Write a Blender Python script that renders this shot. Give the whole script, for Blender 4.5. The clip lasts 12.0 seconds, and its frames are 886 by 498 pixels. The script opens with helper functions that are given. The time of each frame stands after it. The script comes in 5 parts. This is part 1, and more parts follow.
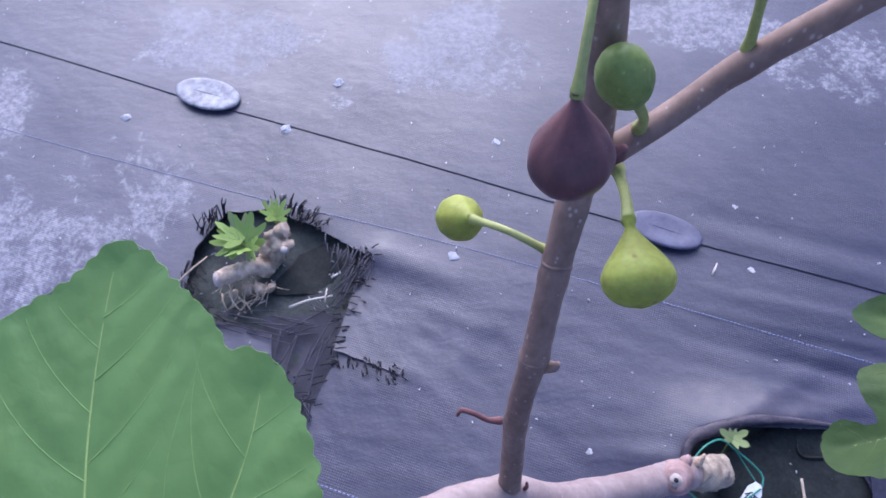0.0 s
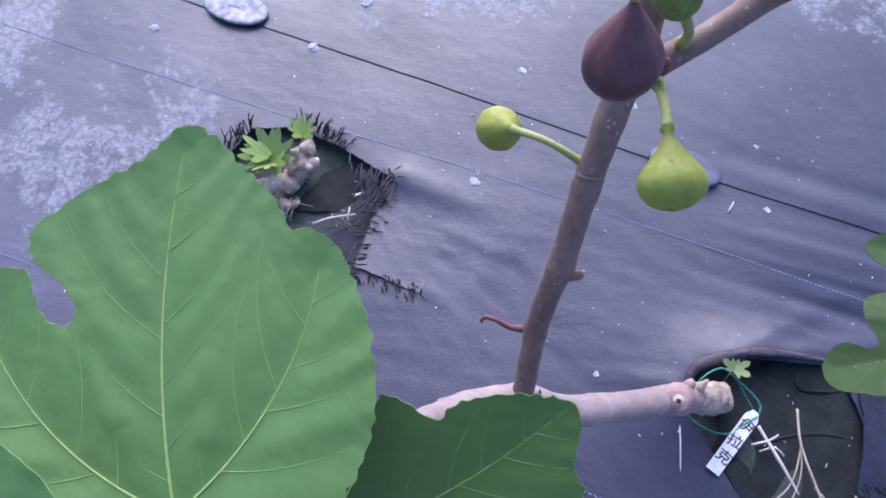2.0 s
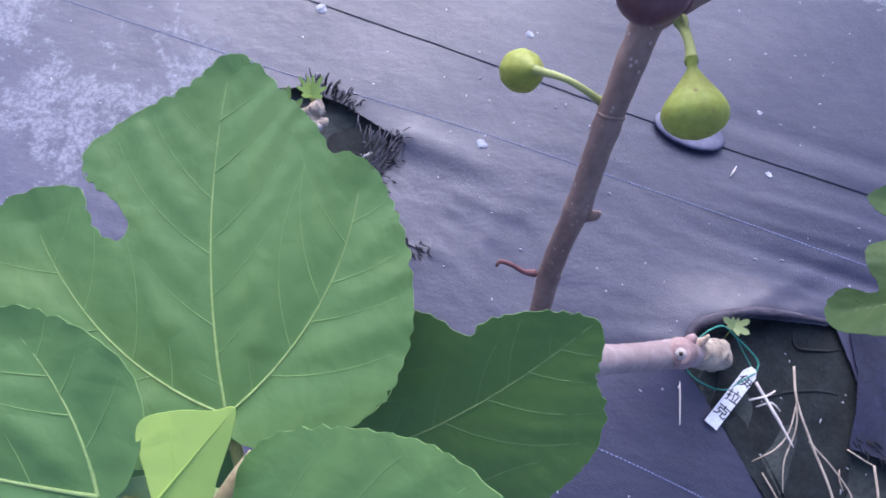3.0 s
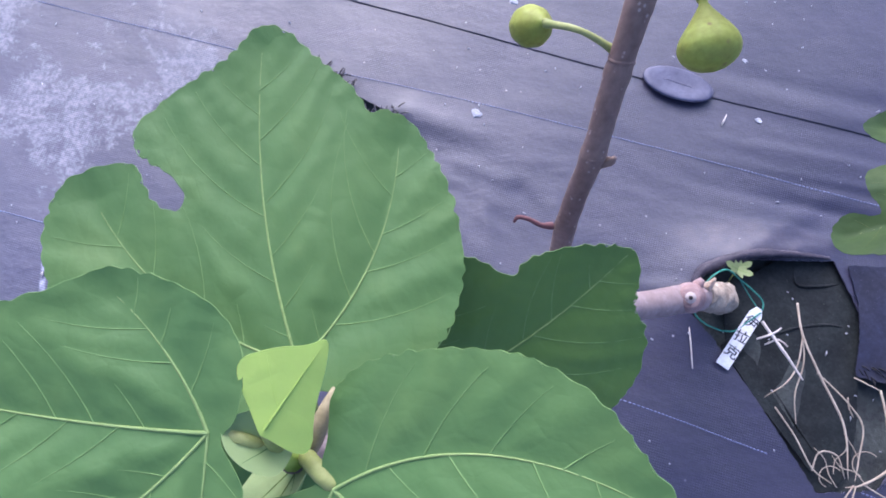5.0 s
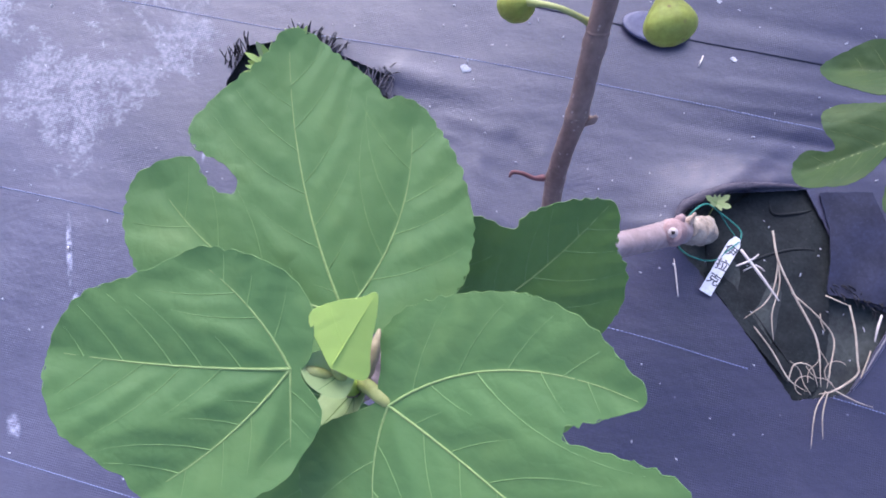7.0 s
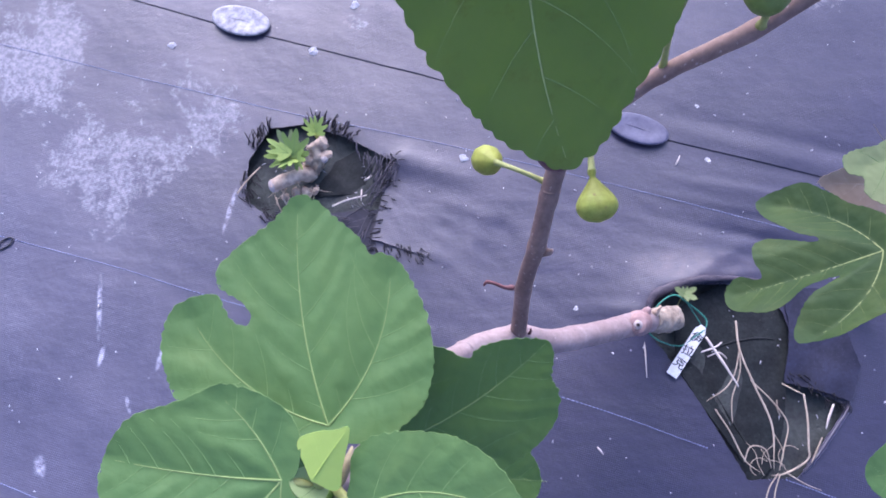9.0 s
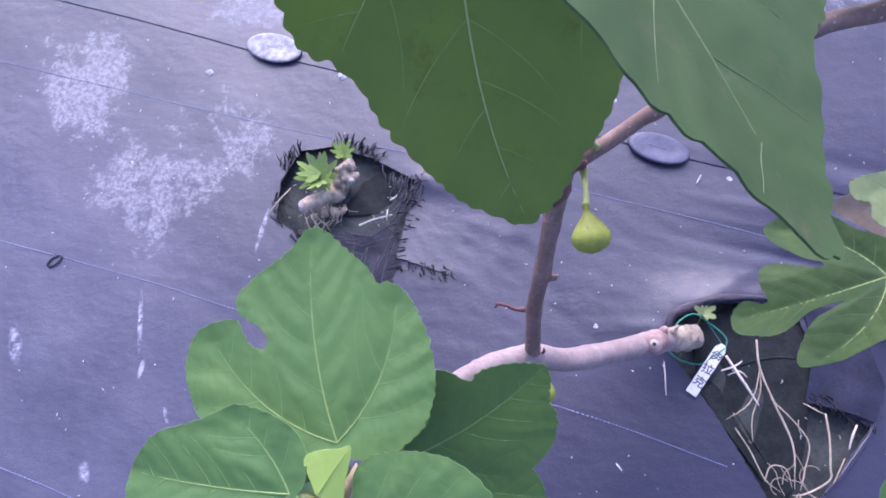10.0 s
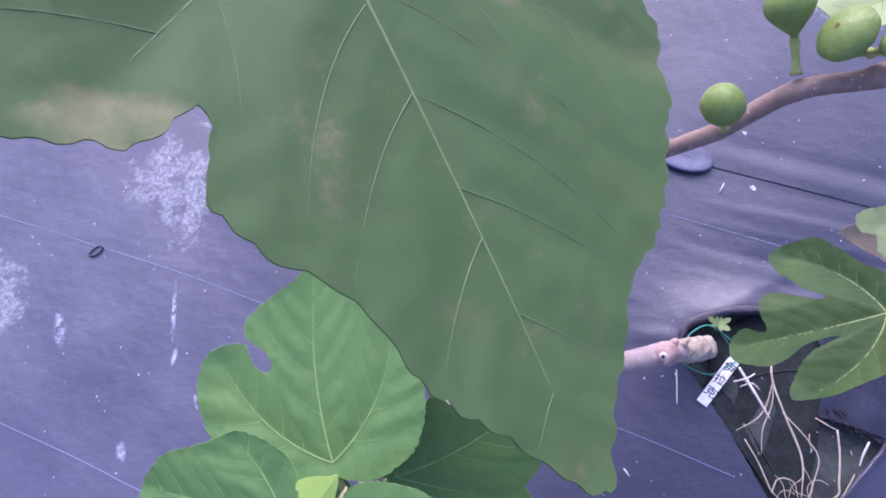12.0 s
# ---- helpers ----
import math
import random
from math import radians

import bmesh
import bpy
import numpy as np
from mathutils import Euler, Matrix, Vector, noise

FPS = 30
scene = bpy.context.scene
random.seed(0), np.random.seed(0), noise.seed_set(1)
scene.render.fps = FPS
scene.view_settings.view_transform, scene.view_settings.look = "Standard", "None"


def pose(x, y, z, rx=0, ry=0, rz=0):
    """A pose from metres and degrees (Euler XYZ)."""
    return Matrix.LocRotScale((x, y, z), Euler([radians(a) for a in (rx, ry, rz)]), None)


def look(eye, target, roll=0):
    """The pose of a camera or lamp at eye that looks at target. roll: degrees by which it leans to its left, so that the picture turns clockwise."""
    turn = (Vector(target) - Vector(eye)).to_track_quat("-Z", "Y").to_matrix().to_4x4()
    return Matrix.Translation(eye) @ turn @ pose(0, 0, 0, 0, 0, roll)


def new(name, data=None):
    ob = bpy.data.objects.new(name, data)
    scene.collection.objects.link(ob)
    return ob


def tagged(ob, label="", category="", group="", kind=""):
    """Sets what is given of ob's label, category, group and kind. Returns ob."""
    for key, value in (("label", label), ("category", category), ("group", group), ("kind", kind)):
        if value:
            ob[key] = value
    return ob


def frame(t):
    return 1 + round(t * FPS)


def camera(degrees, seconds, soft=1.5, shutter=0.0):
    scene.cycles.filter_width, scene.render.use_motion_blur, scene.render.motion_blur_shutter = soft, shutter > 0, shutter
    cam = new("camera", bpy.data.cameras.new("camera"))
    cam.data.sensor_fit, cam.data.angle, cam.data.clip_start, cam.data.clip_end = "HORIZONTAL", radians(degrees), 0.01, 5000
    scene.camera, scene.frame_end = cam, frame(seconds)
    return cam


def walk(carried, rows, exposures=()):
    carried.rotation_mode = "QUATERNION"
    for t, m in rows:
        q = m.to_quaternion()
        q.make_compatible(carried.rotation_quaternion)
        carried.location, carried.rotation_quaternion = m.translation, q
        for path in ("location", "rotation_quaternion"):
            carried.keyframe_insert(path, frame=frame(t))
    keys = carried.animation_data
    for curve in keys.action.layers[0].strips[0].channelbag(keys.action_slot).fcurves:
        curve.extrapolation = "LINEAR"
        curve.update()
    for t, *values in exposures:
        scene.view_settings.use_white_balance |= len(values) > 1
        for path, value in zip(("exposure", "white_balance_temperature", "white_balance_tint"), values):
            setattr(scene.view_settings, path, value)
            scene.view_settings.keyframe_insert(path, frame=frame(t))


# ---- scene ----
from mathutils.geometry import delaunay_2d_cdt

cam = camera(66.4, 12.0, 1.8)
PATH = [
    (0, (0.008, 0.17, 0.693), (-0.015, 1.072, -1.092), -2.0),
    (0.5, (0.011, 0.166, 0.698), (-0.017, 1.047, -1.098), -2.4),
    (1, (0.007, 0.162, 0.701), (-0.035, 1.01, -1.11), -2.7),
    (1.5, (0.003, 0.158, 0.7), (-0.064, 0.955, -1.134), -3.5),
    (2, (-0.005, 0.149, 0.703), (-0.05, 0.881, -1.158), -1.0),
    (2.5, (-0.011, 0.139, 0.707), (-0.051, 0.835, -1.168), -0.2),
    (3, (-0.018, 0.125, 0.708), (-0.044, 0.796, -1.175), 0.8),
    (5, (-0.039, 0.107, 0.717), (-0.028, 0.73, -1.183), -1.0),
    (5.5, (-0.042, 0.101, 0.725), (-0.051, 0.66, -1.195), -3.9),
    (6, (-0.045, 0.101, 0.733), (-0.072, 0.62, -1.198), -7.7),
    (6.5, (-0.05, 0.096, 0.747), (-0.04, 0.563, -1.198), -4.5),
    (8.5, (-0.028, 0.125, 0.848), (-0.001, 0.635, -1.086), -1.3),
    (9, (-0.02, 0.131, 0.864), (-0.029, 0.689, -1.057), -3.9),
    (9.5, (-0.014, 0.13, 0.876), (-0.081, 0.708, -1.038), -9.0),
    (10, (0.004, 0.135, 0.892), (-0.12, 0.722, -1.015), -14.4),
    (10.5, (0.011, 0.137, 0.901), (-0.155, 0.718, -1.006), -18.4),
    (11, (0.024, 0.149, 0.911), (-0.171, 0.68, -1.007), -21.5),
    (11.5, (0.032, 0.16, 0.917), (-0.186, 0.677, -1.003), -23.5),
    (12, (0.038, 0.168, 0.921), (-0.212, 0.678, -0.996), -26.5),
]
walk(cam, [(t, look(eye, target, roll)) for t, eye, target, roll in PATH],
     [(0.0, 0.52, 5060, 21), (5.5, 0.72, 5200, 22), (9.5, 0.76, 5180, 29), (12.0, 0.80, 5200, 32)])

# ---- world and light: an overcast evening sky ----
world = bpy.data.worlds.new("overcast_sky")
scene.world = world
world.use_nodes = True
wn = world.node_tree
sky = wn.nodes.new("ShaderNodeTexSky")
sky.sky_type, sky.sun_disc = "NISHITA", False
sky.sun_elevation, sky.sun_rotation = radians(39), radians(-9)
sky.air_density, sky.dust_density = 1.0, 6.0
wn.links.new(sky.outputs[0], wn.nodes["Background"].inputs[0])
wn.nodes["Background"].inputs[1].default_value = 0.18
sun_data = bpy.data.lights.new("sun", "SUN")
sun_data.energy, sun_data.angle, sun_data.color = 0.90, radians(72), (1.0, 0.96, 0.92)
sun = new("sun", sun_data)
sun.matrix_world = look((-0.38, 2.7, 2.0), (0, 0.3, 0))


# ---- materials ----
class Nodes:
    """A small wrapper that builds a Principled material from node calls."""

    def __init__(self, name, rough=0.6, metal=0.0, spec=0.5):
        self.mat = bpy.data.materials.new(name)
        self.mat.use_nodes = True
        self.tree = self.mat.node_tree
        self.bsdf = self.tree.nodes["Principled BSDF"]
        self.bsdf.inputs["Roughness"].default_value = rough
        self.bsdf.inputs["Metallic"].default_value = metal
        self.bsdf.inputs["Specular IOR Level"].default_value = spec
        self.coord = self.tree.nodes.new("ShaderNodeTexCoord").outputs["Object"]

    def link(self, a, b):
        self.tree.links.new(a, b)

    def mapped(self, scale=(1, 1, 1), turn=0.0, shift=(0, 0, 0)):
        n = self.tree.nodes.new("ShaderNodeMapping")
        n.inputs["Scale"].default_value = scale
        n.inputs["Rotation"].default_value = (0, 0, turn)
        n.inputs["Location"].default_value = shift
        self.link(self.coord, n.inputs["Vector"])
        return n.outputs[0]

    def noise(self, scale, detail=4, rough=0.55, vector=None, distortion=0.0):
        n = self.tree.nodes.new("ShaderNodeTexNoise")
        n.inputs["Scale"].default_value, n.inputs["Detail"].default_value = scale, detail
        n.inputs["Roughness"].default_value, n.inputs["Distortion"].default_value = rough, distortion
        self.link(vector or self.coord, n.inputs["Vector"])
        return n.outputs["Fac"]

    def voronoi(self, scale, vector=None, feature="F1"):
        n = self.tree.nodes.new("ShaderNodeTexVoronoi")
        n.feature = feature
        n.inputs["Scale"].default_value = scale
        self.link(vector or self.coord, n.inputs["Vector"])
        return n.outputs["Distance"]

    def wave(self, scale, axis, vector=None, distortion=0.0):
        n = self.tree.nodes.new("ShaderNodeTexWave")
        n.bands_direction = axis
        n.inputs["Scale"].default_value, n.inputs["Distortion"].default_value = scale, distortion
        self.link(vector or self.coord, n.inputs["Vector"])
        return n.outputs["Fac"]

    def math(self, op, a, b=None, clamp=False):
        n = self.tree.nodes.new("ShaderNodeMath")
        n.operation, n.use_clamp = op, clamp
        for socket, v in zip(n.inputs, (a, b)):
            if v is None:
                continue
            if isinstance(v, (int, float)):
                socket.default_value = v
            else:
                self.link(v, socket)
        return n.outputs[0]

    def ramp(self, fac, lo, hi, a=0.0, b=1.0):
        n = self.tree.nodes.new("ShaderNodeMapRange")
        n.inputs["From Min"].default_value, n.inputs["From Max"].default_value = lo, hi
        n.inputs["To Min"].default_value, n.inputs["To Max"].default_value = a, b
        self.link(fac, n.inputs["Value"])
        return n.outputs[0]

    def mix(self, fac, a, b):
        n = self.tree.nodes.new("ShaderNodeMix")
        n.data_type = "RGBA"
        for socket, v in ((n.inputs[0], fac), (n.inputs[6], a), (n.inputs[7], b)):
            if isinstance(v, (int, float)):
                socket.default_value = v
            elif isinstance(v, tuple):
                socket.default_value = (*v, 1)
            else:
                self.link(v, socket)
        return n.outputs[2]

    def color(self, c):
        self.link(c, self.bsdf.inputs["Base Color"])

    def rough(self, c):
        self.link(c, self.bsdf.inputs["Roughness"])

    def bump(self, height, strength=0.3, distance=0.001, before=None):
        n = self.tree.nodes.new("ShaderNodeBump")
        n.inputs["Strength"].default_value, n.inputs["Distance"].default_value = strength, distance
        self.link(height, n.inputs["Height"])
        if before:
            self.link(before, n.inputs["Normal"])
        self.link(n.outputs[0], self.bsdf.inputs["Normal"])
        return n.outputs[0]

    def position(self):
        n = self.tree.nodes.new("ShaderNodeSeparateXYZ")
        self.link(self.coord, n.inputs[0])
        return n.outputs


MAT_TURN = radians(-19.0)          # the weave of the ground fabric runs along this heading


def stain(m, x, y, rx, ry, turn=0.0):
    """A soft elliptical mask round (x, y): 1 in its middle, 0 outside."""
    p = m.position()
    dx, dy = m.math("SUBTRACT", p[0], x), m.math("SUBTRACT", p[1], y)
    c, s = math.cos(turn), math.sin(turn)
    u = m.math("ADD", m.math("MULTIPLY", dx, c / rx), m.math("MULTIPLY", dy, s / rx))
    v = m.math("ADD", m.math("MULTIPLY", dx, -s / ry), m.math("MULTIPLY", dy, c / ry))
    r2 = m.math("ADD", m.math("MULTIPLY", u, u), m.math("MULTIPLY", v, v))
    return m.ramp(r2, 0.25, 1.15, 1.0, 0.0)


def fabric(name, dust=True, tone=(0.0130, 0.0125, 0.039), dark=(0.0055, 0.0060, 0.027)):
    m = Nodes(name, 0.5, spec=0.9)
    m.bsdf.inputs["Sheen Weight"].default_value, m.bsdf.inputs["Sheen Roughness"].default_value = 1.0, 0.34
    m.bsdf.inputs["Sheen Tint"].default_value = (0.80, 0.74, 1.0, 1)
    turned = m.mapped(turn=-MAT_TURN)
    weave = m.math("MULTIPLY", m.wave(125, "X", turned, 0.6), m.wave(125, "Y", turned, 0.6))
    broad = m.noise(3.0, 3)
    streak = m.noise(1.0, 5, 0.6, m.mapped((6, 90, 6), turn=-MAT_TURN))
    fine = m.noise(220, 3)
    worn = m.ramp(m.noise(14, 4), 0.42, 0.62, 0.1, 1.0)
    weave = m.math("MULTIPLY", m.math("MULTIPLY", weave, worn), m.ramp(m.noise(420, 2), 0.35, 0.6, 0.35, 1.0))
    base = m.mix(m.ramp(broad, 0.35, 0.65), dark, tone)
    base = m.mix(m.ramp(streak, 0.45, 0.75, 0, 0.35), base, tuple(min(1, c * 1.7) for c in tone))
    base = m.mix(m.ramp(m.math("MULTIPLY", weave, m.ramp(fine, 0.35, 0.65, 0.3, 1.0)), 0.0, 1.0, 0.0, 0.22), base, tuple(c * 2.0 for c in tone))
    base = m.mix(m.ramp(m.noise(420, 3, 0.7), 0.40, 0.66, 0.0, 0.30), base, tuple(c * 2.6 for c in tone))
    # grime thinned beside the bush, painting in the dimmer light on that side
    shade_mask = m.ramp(stain(m, 0.34, 0.25, 0.34, 0.28, -0.3), 0.0, 1.0, 1.0, 0.15)
    grime = m.math("MULTIPLY", m.ramp(m.noise(4.5, 6, 0.65), 0.42, 0.68, 0.0, 0.17), m.ramp(m.noise(60, 4, 0.7), 0.3, 0.7, 0.5, 1.0))
    base = m.mix(m.math("MULTIPLY", grime, shade_mask), base, (0.22, 0.20, 0.25))
    if dust:
        # mineral crust left by dried puddles, broken up at two scales
        masks = [stain(m, *s) for s in STAINS]
        total = masks[0]
        for k in masks[1:]:
            total = m.math("MAXIMUM", total, k)
        grainy = m.math("ADD", m.math("MULTIPLY", m.noise(46, 10, 0.78, distortion=0.25), 0.62), m.math("MULTIPLY", m.noise(9, 5, 0.6, distortion=0.4), 0.60))
        torn = m.math("ADD", m.math("SUBTRACT", grainy, 0.085), m.math("MULTIPLY", m.math("SUBTRACT", total, 1.0), 0.26))
        crust = m.ramp(torn, 0.480, 0.540)
        crust = m.math("MULTIPLY", crust, m.ramp(m.noise(130, 6, 0.8), 0.42, 0.58, 0.12, 1.0), True)
        film = m.math("MULTIPLY", total, m.ramp(m.noise(9, 4), 0.3, 0.7, 0.04, 0.24), True)
        base = m.mix(film, base, (0.17, 0.165, 0.22))
        # a thin even film of dust away from the bush, also painting brighter light
        veil = m.math("MULTIPLY", stain(m, -0.85, 0.15, 0.62, 0.62, 0.0), m.ramp(m.noise(7, 6, 0.7), 0.3, 0.7, 0.10, 0.30), True)
        base = m.mix(veil, base, (0.20, 0.195, 0.29))
        base = m.mix(m.math("MULTIPLY", crust, 0.54), base, (0.44, 0.435, 0.47))
        # brownish dust on the raised fold behind the stump, also painting its lit top
        soiled_lit = m.math("MULTIPLY", stain(m, 0.310, 0.338, 0.095, 0.026, -0.12), m.ramp(m.noise(55, 6, 0.7), 0.35, 0.65, 0.15, 0.75))
        base = m.mix(m.math("MULTIPLY", soiled_lit, 0.40), base, (0.17, 0.135, 0.145))
        # pale scratches and drips
        lines = [stain(m, *s) for s in SCRATCHES]
        drip = lines[0]
        for k in lines[1:]:
            drip = m.math("MAXIMUM", drip, k)
        drip = m.math("MULTIPLY", drip, m.ramp(m.noise(90, 5, 0.7), 0.42, 0.62, 0.0, 0.75))
        base = m.mix(drip, base, (0.46, 0.46, 0.56))
        specks = m.ramp(m.voronoi(46), 0.035, 0.075, 0.55, 0.0)
        keep = m.ramp(m.noise(17, 2), 0.52, 0.6)
        base = m.mix(m.math("MULTIPLY", specks, keep), base, (0.5, 0.5, 0.58))
        m.rough(m.math("ADD", m.math("MULTIPLY", crust, 0.25), m.ramp(fine, 0.3, 0.7, 0.44, 0.56), True))
    m.color(base)
    b1 = m.bump(weave, 0.36, 0.0008)
    wr = m.noise(1.0, 5, 0.6, m.mapped((30, 55, 30), turn=radians(35)))
    m.bump(m.math("ADD", wr, m.math("MULTIPLY", fine, 0.15)), 0.24, 0.004, b1)
    return m.mat


# stains of dried minerals: centre, half axes, heading
STAINS = [(-0.385, 0.605, 0.130, 0.095, -0.35), (-0.447, 0.520, 0.150, 0.085, 0.96), (-0.535, 0.555, 0.085, 0.095, 0.0),
          (-0.605, 0.715, 0.105, 0.165, 0.1), (-0.310, 0.845, 0.19, 0.095, -0.1), (0.015, 0.825, 0.16, 0.110, -0.2),
          (-0.135, 0.745, 0.034, 0.042, 0.0), (0.32, 0.88, 0.20, 0.09, -0.1), (0.51, 0.79, 0.15, 0.10, -0.3),
          (0.1, 1.0, 0.7, 0.11, 0.0), (-0.8, 0.35, 0.12, 0.12, 0.0)]


SCRATCHES = [(-0.478, 0.329, 0.004, 0.045, 0.05), (-0.311, 0.452, 0.004, 0.034, -0.25), (-0.391, 0.262, 0.005, 0.022, -0.3), (-0.533, 0.131, 0.008, 0.016, 0.2), (-0.655, 0.305, 0.010, 0.03, 0.2),
             (-0.47, 0.265, 0.004, 0.016, -0.2), (-0.43, 0.2, 0.003, 0.012, 0.3)]


def leaf_material(name, lit, deep, yellow, gloss=0.42, passing=0.22, blemish=None, spec=0.45, scorched=None):
    m = Nodes(name, gloss, spec=spec)
    n1, n2 = m.noise(16, 4), m.noise(150, 4, 0.6)
    c = m.mix(m.ramp(n1, 0.35, 0.68), deep, lit)
    c = m.mix(m.ramp(m.noise(34, 3), 0.55, 0.75, 0, 0.35), c, yellow)
    c = m.mix(m.ramp(n2, 0.4, 0.7, 0, 0.25), c, deep)
    if blemish:
        spots = m.ramp(m.noise(70, 6, 0.75), 0.54, 0.70, 0, 0.65)
        area = m.ramp(m.noise(22, 3), 0.44, 0.6)
        c = m.mix(m.math("MULTIPLY", spots, area), c, blemish)
    if scorched:
        patchy = m.math("ADD", m.noise(45, 6, 0.7), m.math("MULTIPLY", m.math("SUBTRACT", stain(m, *scorched), 1.0), 0.5))
        c = m.mix(m.ramp(patchy, 0.40, 0.60, 0.0, 0.5), c, (0.34, 0.28, 0.17))
    net = m.ramp(m.voronoi(260, m.mapped((1, 0.8, 1)), "DISTANCE_TO_EDGE"), 0.0, 0.14, 1.0, 0.0)
    c = m.mix(m.math("MULTIPLY", net, 0.05), c, yellow)
    m.color(c)
    cells = m.ramp(m.voronoi(115, m.mapped((1, 0.8, 1)), "DISTANCE_TO_EDGE"), 0.0, 0.35)
    relief = m.math("ADD", m.math("ADD", m.math("MULTIPLY", m.noise(75, 3, 0.5), 0.6), m.math("MULTIPLY", cells, 0.30)), m.math("MULTIPLY", n2, 0.35))
    m.bump(m.math("SUBTRACT", relief, m.math("MULTIPLY", net, 0.02)), 0.30, 0.0014)
    thin = m.tree.nodes.new("ShaderNodeBsdfTranslucent")
    m.link(m.mix(0.35, c, (0.26, 0.40, 0.08)), thin.inputs["Color"])
    both = m.tree.nodes.new("ShaderNodeMixShader")
    both.inputs[0].default_value = passing
    m.link(m.bsdf.outputs[0], both.inputs[1])
    m.link(thin.outputs[0], both.inputs[2])
    m.link(both.outputs[0], m.tree.nodes["Material Output"].inputs["Surface"])
    return m.mat


def mottled(name, a, b, scale=30, rough=0.6, bump=0.3, deep=0.001, spots=None, spot_scale=300, spec=0.4, stretch=(1, 1, 1), cover=0.5):
    m = Nodes(name, rough, spec=spec)
    v = m.mapped(stretch)
    n1, n2 = m.noise(scale, 5, 0.6, v), m.noise(scale * 7, 4, 0.6, v)
    c = m.mix(m.ramp(n1, 0.35, 0.65), a, b)
    c = m.mix(m.ramp(n2, 0.35, 0.7, 0, 0.4), c, tuple(0.6 * k for k in a))
    if spots:
        dots = m.ramp(m.voronoi(spot_scale, v), 0.12, 0.24, 1.0, 0.0)
        keep = m.ramp(m.noise(spot_scale * 0.6, 2), cover, cover + 0.05)
        c = m.mix(m.math("MULTIPLY", dots, keep), c, spots)
    m.color(c)
    m.rough(m.ramp(n2, 0.3, 0.7, rough - 0.08, min(1, rough + 0.1)))
    m.bump(m.math("ADD", n1, m.math("MULTIPLY", n2, 0.6)), bump, deep)
    return m.mat


M_FABRIC = fabric("woven_fabric")
M_FABRIC_OLD = mottled("algae_stained_fabric", (0.006, 0.008, 0.010), (0.020, 0.025, 0.025), 40, 0.72, 0.5, 0.002, (0.05, 0.055, 0.045), 260, spec=0.3, cover=0.6)
M_FABRIC_DUSTY = mottled("dusty_black_fabric", (0.018, 0.018, 0.030), (0.045, 0.045, 0.068), 50, 0.65, 0.4)
# rolled edge: soiled fabric, paled to paint in light on its top
M_FABRIC_SOILED_LIT = mottled("soiled_lit_fabric", (0.020, 0.018, 0.036), (0.105, 0.088, 0.110), 38, 0.6, 0.6, 0.002, (0.16, 0.13, 0.14), 300, stretch=(1, 3, 3), cover=0.55)
# same weave as the mat, darkened to paint shade onto the flap
M_FABRIC_SHADED = mottled("shaded_navy_fabric", (0.010, 0.011, 0.028), (0.026, 0.028, 0.060), 30, 0.6, 0.4, 0.001, (0.05, 0.05, 0.09), 420, spec=0.4)
M_HEM = mottled("selvedge_and_shadow", (0.012, 0.012, 0.02), (0.03, 0.03, 0.045), 60, 0.55)
M_THREAD = mottled("black_plastic_thread", (0.004, 0.004, 0.007), (0.016, 0.015, 0.024), 60, 0.55, 0.1, spec=0.3)
M_THREAD_PALE = mottled("faded_plastic_thread", (0.022, 0.021, 0.034), (0.085, 0.078, 0.11), 60, 0.5, 0.1, spec=0.45)
M_SPROUT = leaf_material("sprout_leaf", (0.42, 0.52, 0.12), (0.30, 0.44, 0.11), (0.56, 0.58, 0.16), 0.5, 0.25)
M_MARK = mottled("blue_marking_thread", (0.17, 0.195, 0.34), (0.26, 0.29, 0.44), 90, 0.5)
M_SOIL = mottled("damp_algae_soil", (0.030, 0.034, 0.036), (0.075, 0.085, 0.078), 26, 0.85, 0.7, 0.004)
M_DISC = mottled("dusty_grey_plastic", (0.18, 0.18, 0.22), (0.48, 0.48, 0.52), 90, 0.6, 0.3)
M_DISC_DARK = mottled("dusty_dark_plastic", (0.075, 0.075, 0.125), (0.13, 0.13, 0.20), 30, 0.5, 0.2)
M_LEAF = leaf_material("fresh_leaf", (0.142, 0.256, 0.077), (0.108, 0.216, 0.068), (0.175, 0.275, 0.080), 0.5, 0.24, spec=0.28)
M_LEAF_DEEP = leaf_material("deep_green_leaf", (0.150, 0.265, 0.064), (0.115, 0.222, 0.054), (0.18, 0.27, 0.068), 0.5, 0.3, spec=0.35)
M_LEAF_OLD = leaf_material("mature_leaf", (0.275, 0.36, 0.125), (0.22, 0.31, 0.10), (0.34, 0.38, 0.13), 0.5, 0.68, (0.16, 0.10, 0.035))
M_LEAF_TOP = leaf_material("top_leaf", (0.092, 0.152, 0.054), (0.070, 0.130, 0.045), (0.120, 0.160, 0.052), 0.6, 0.3, (0.27, 0.22, 0.13), spec=0.3, scorched=(0.052, 0.039, 0.024, 0.010, -0.1))
M_LEAF_NEW = leaf_material("new_leaf", (0.56, 0.73, 0.15), (0.50, 0.68, 0.14), (0.60, 0.74, 0.22), 0.5, 0.25)
M_LEAF_MID = leaf_material("lobed_leaf", (0.062, 0.104, 0.030), (0.024, 0.056, 0.018), (0.100, 0.132, 0.040), 0.6, 0.14, spec=0.2)
M_LEAF_DRY = leaf_material("dry_leaf", (0.46, 0.37, 0.27), (0.32, 0.23, 0.16), (0.48, 0.40, 0.27), 0.7, 0.1)
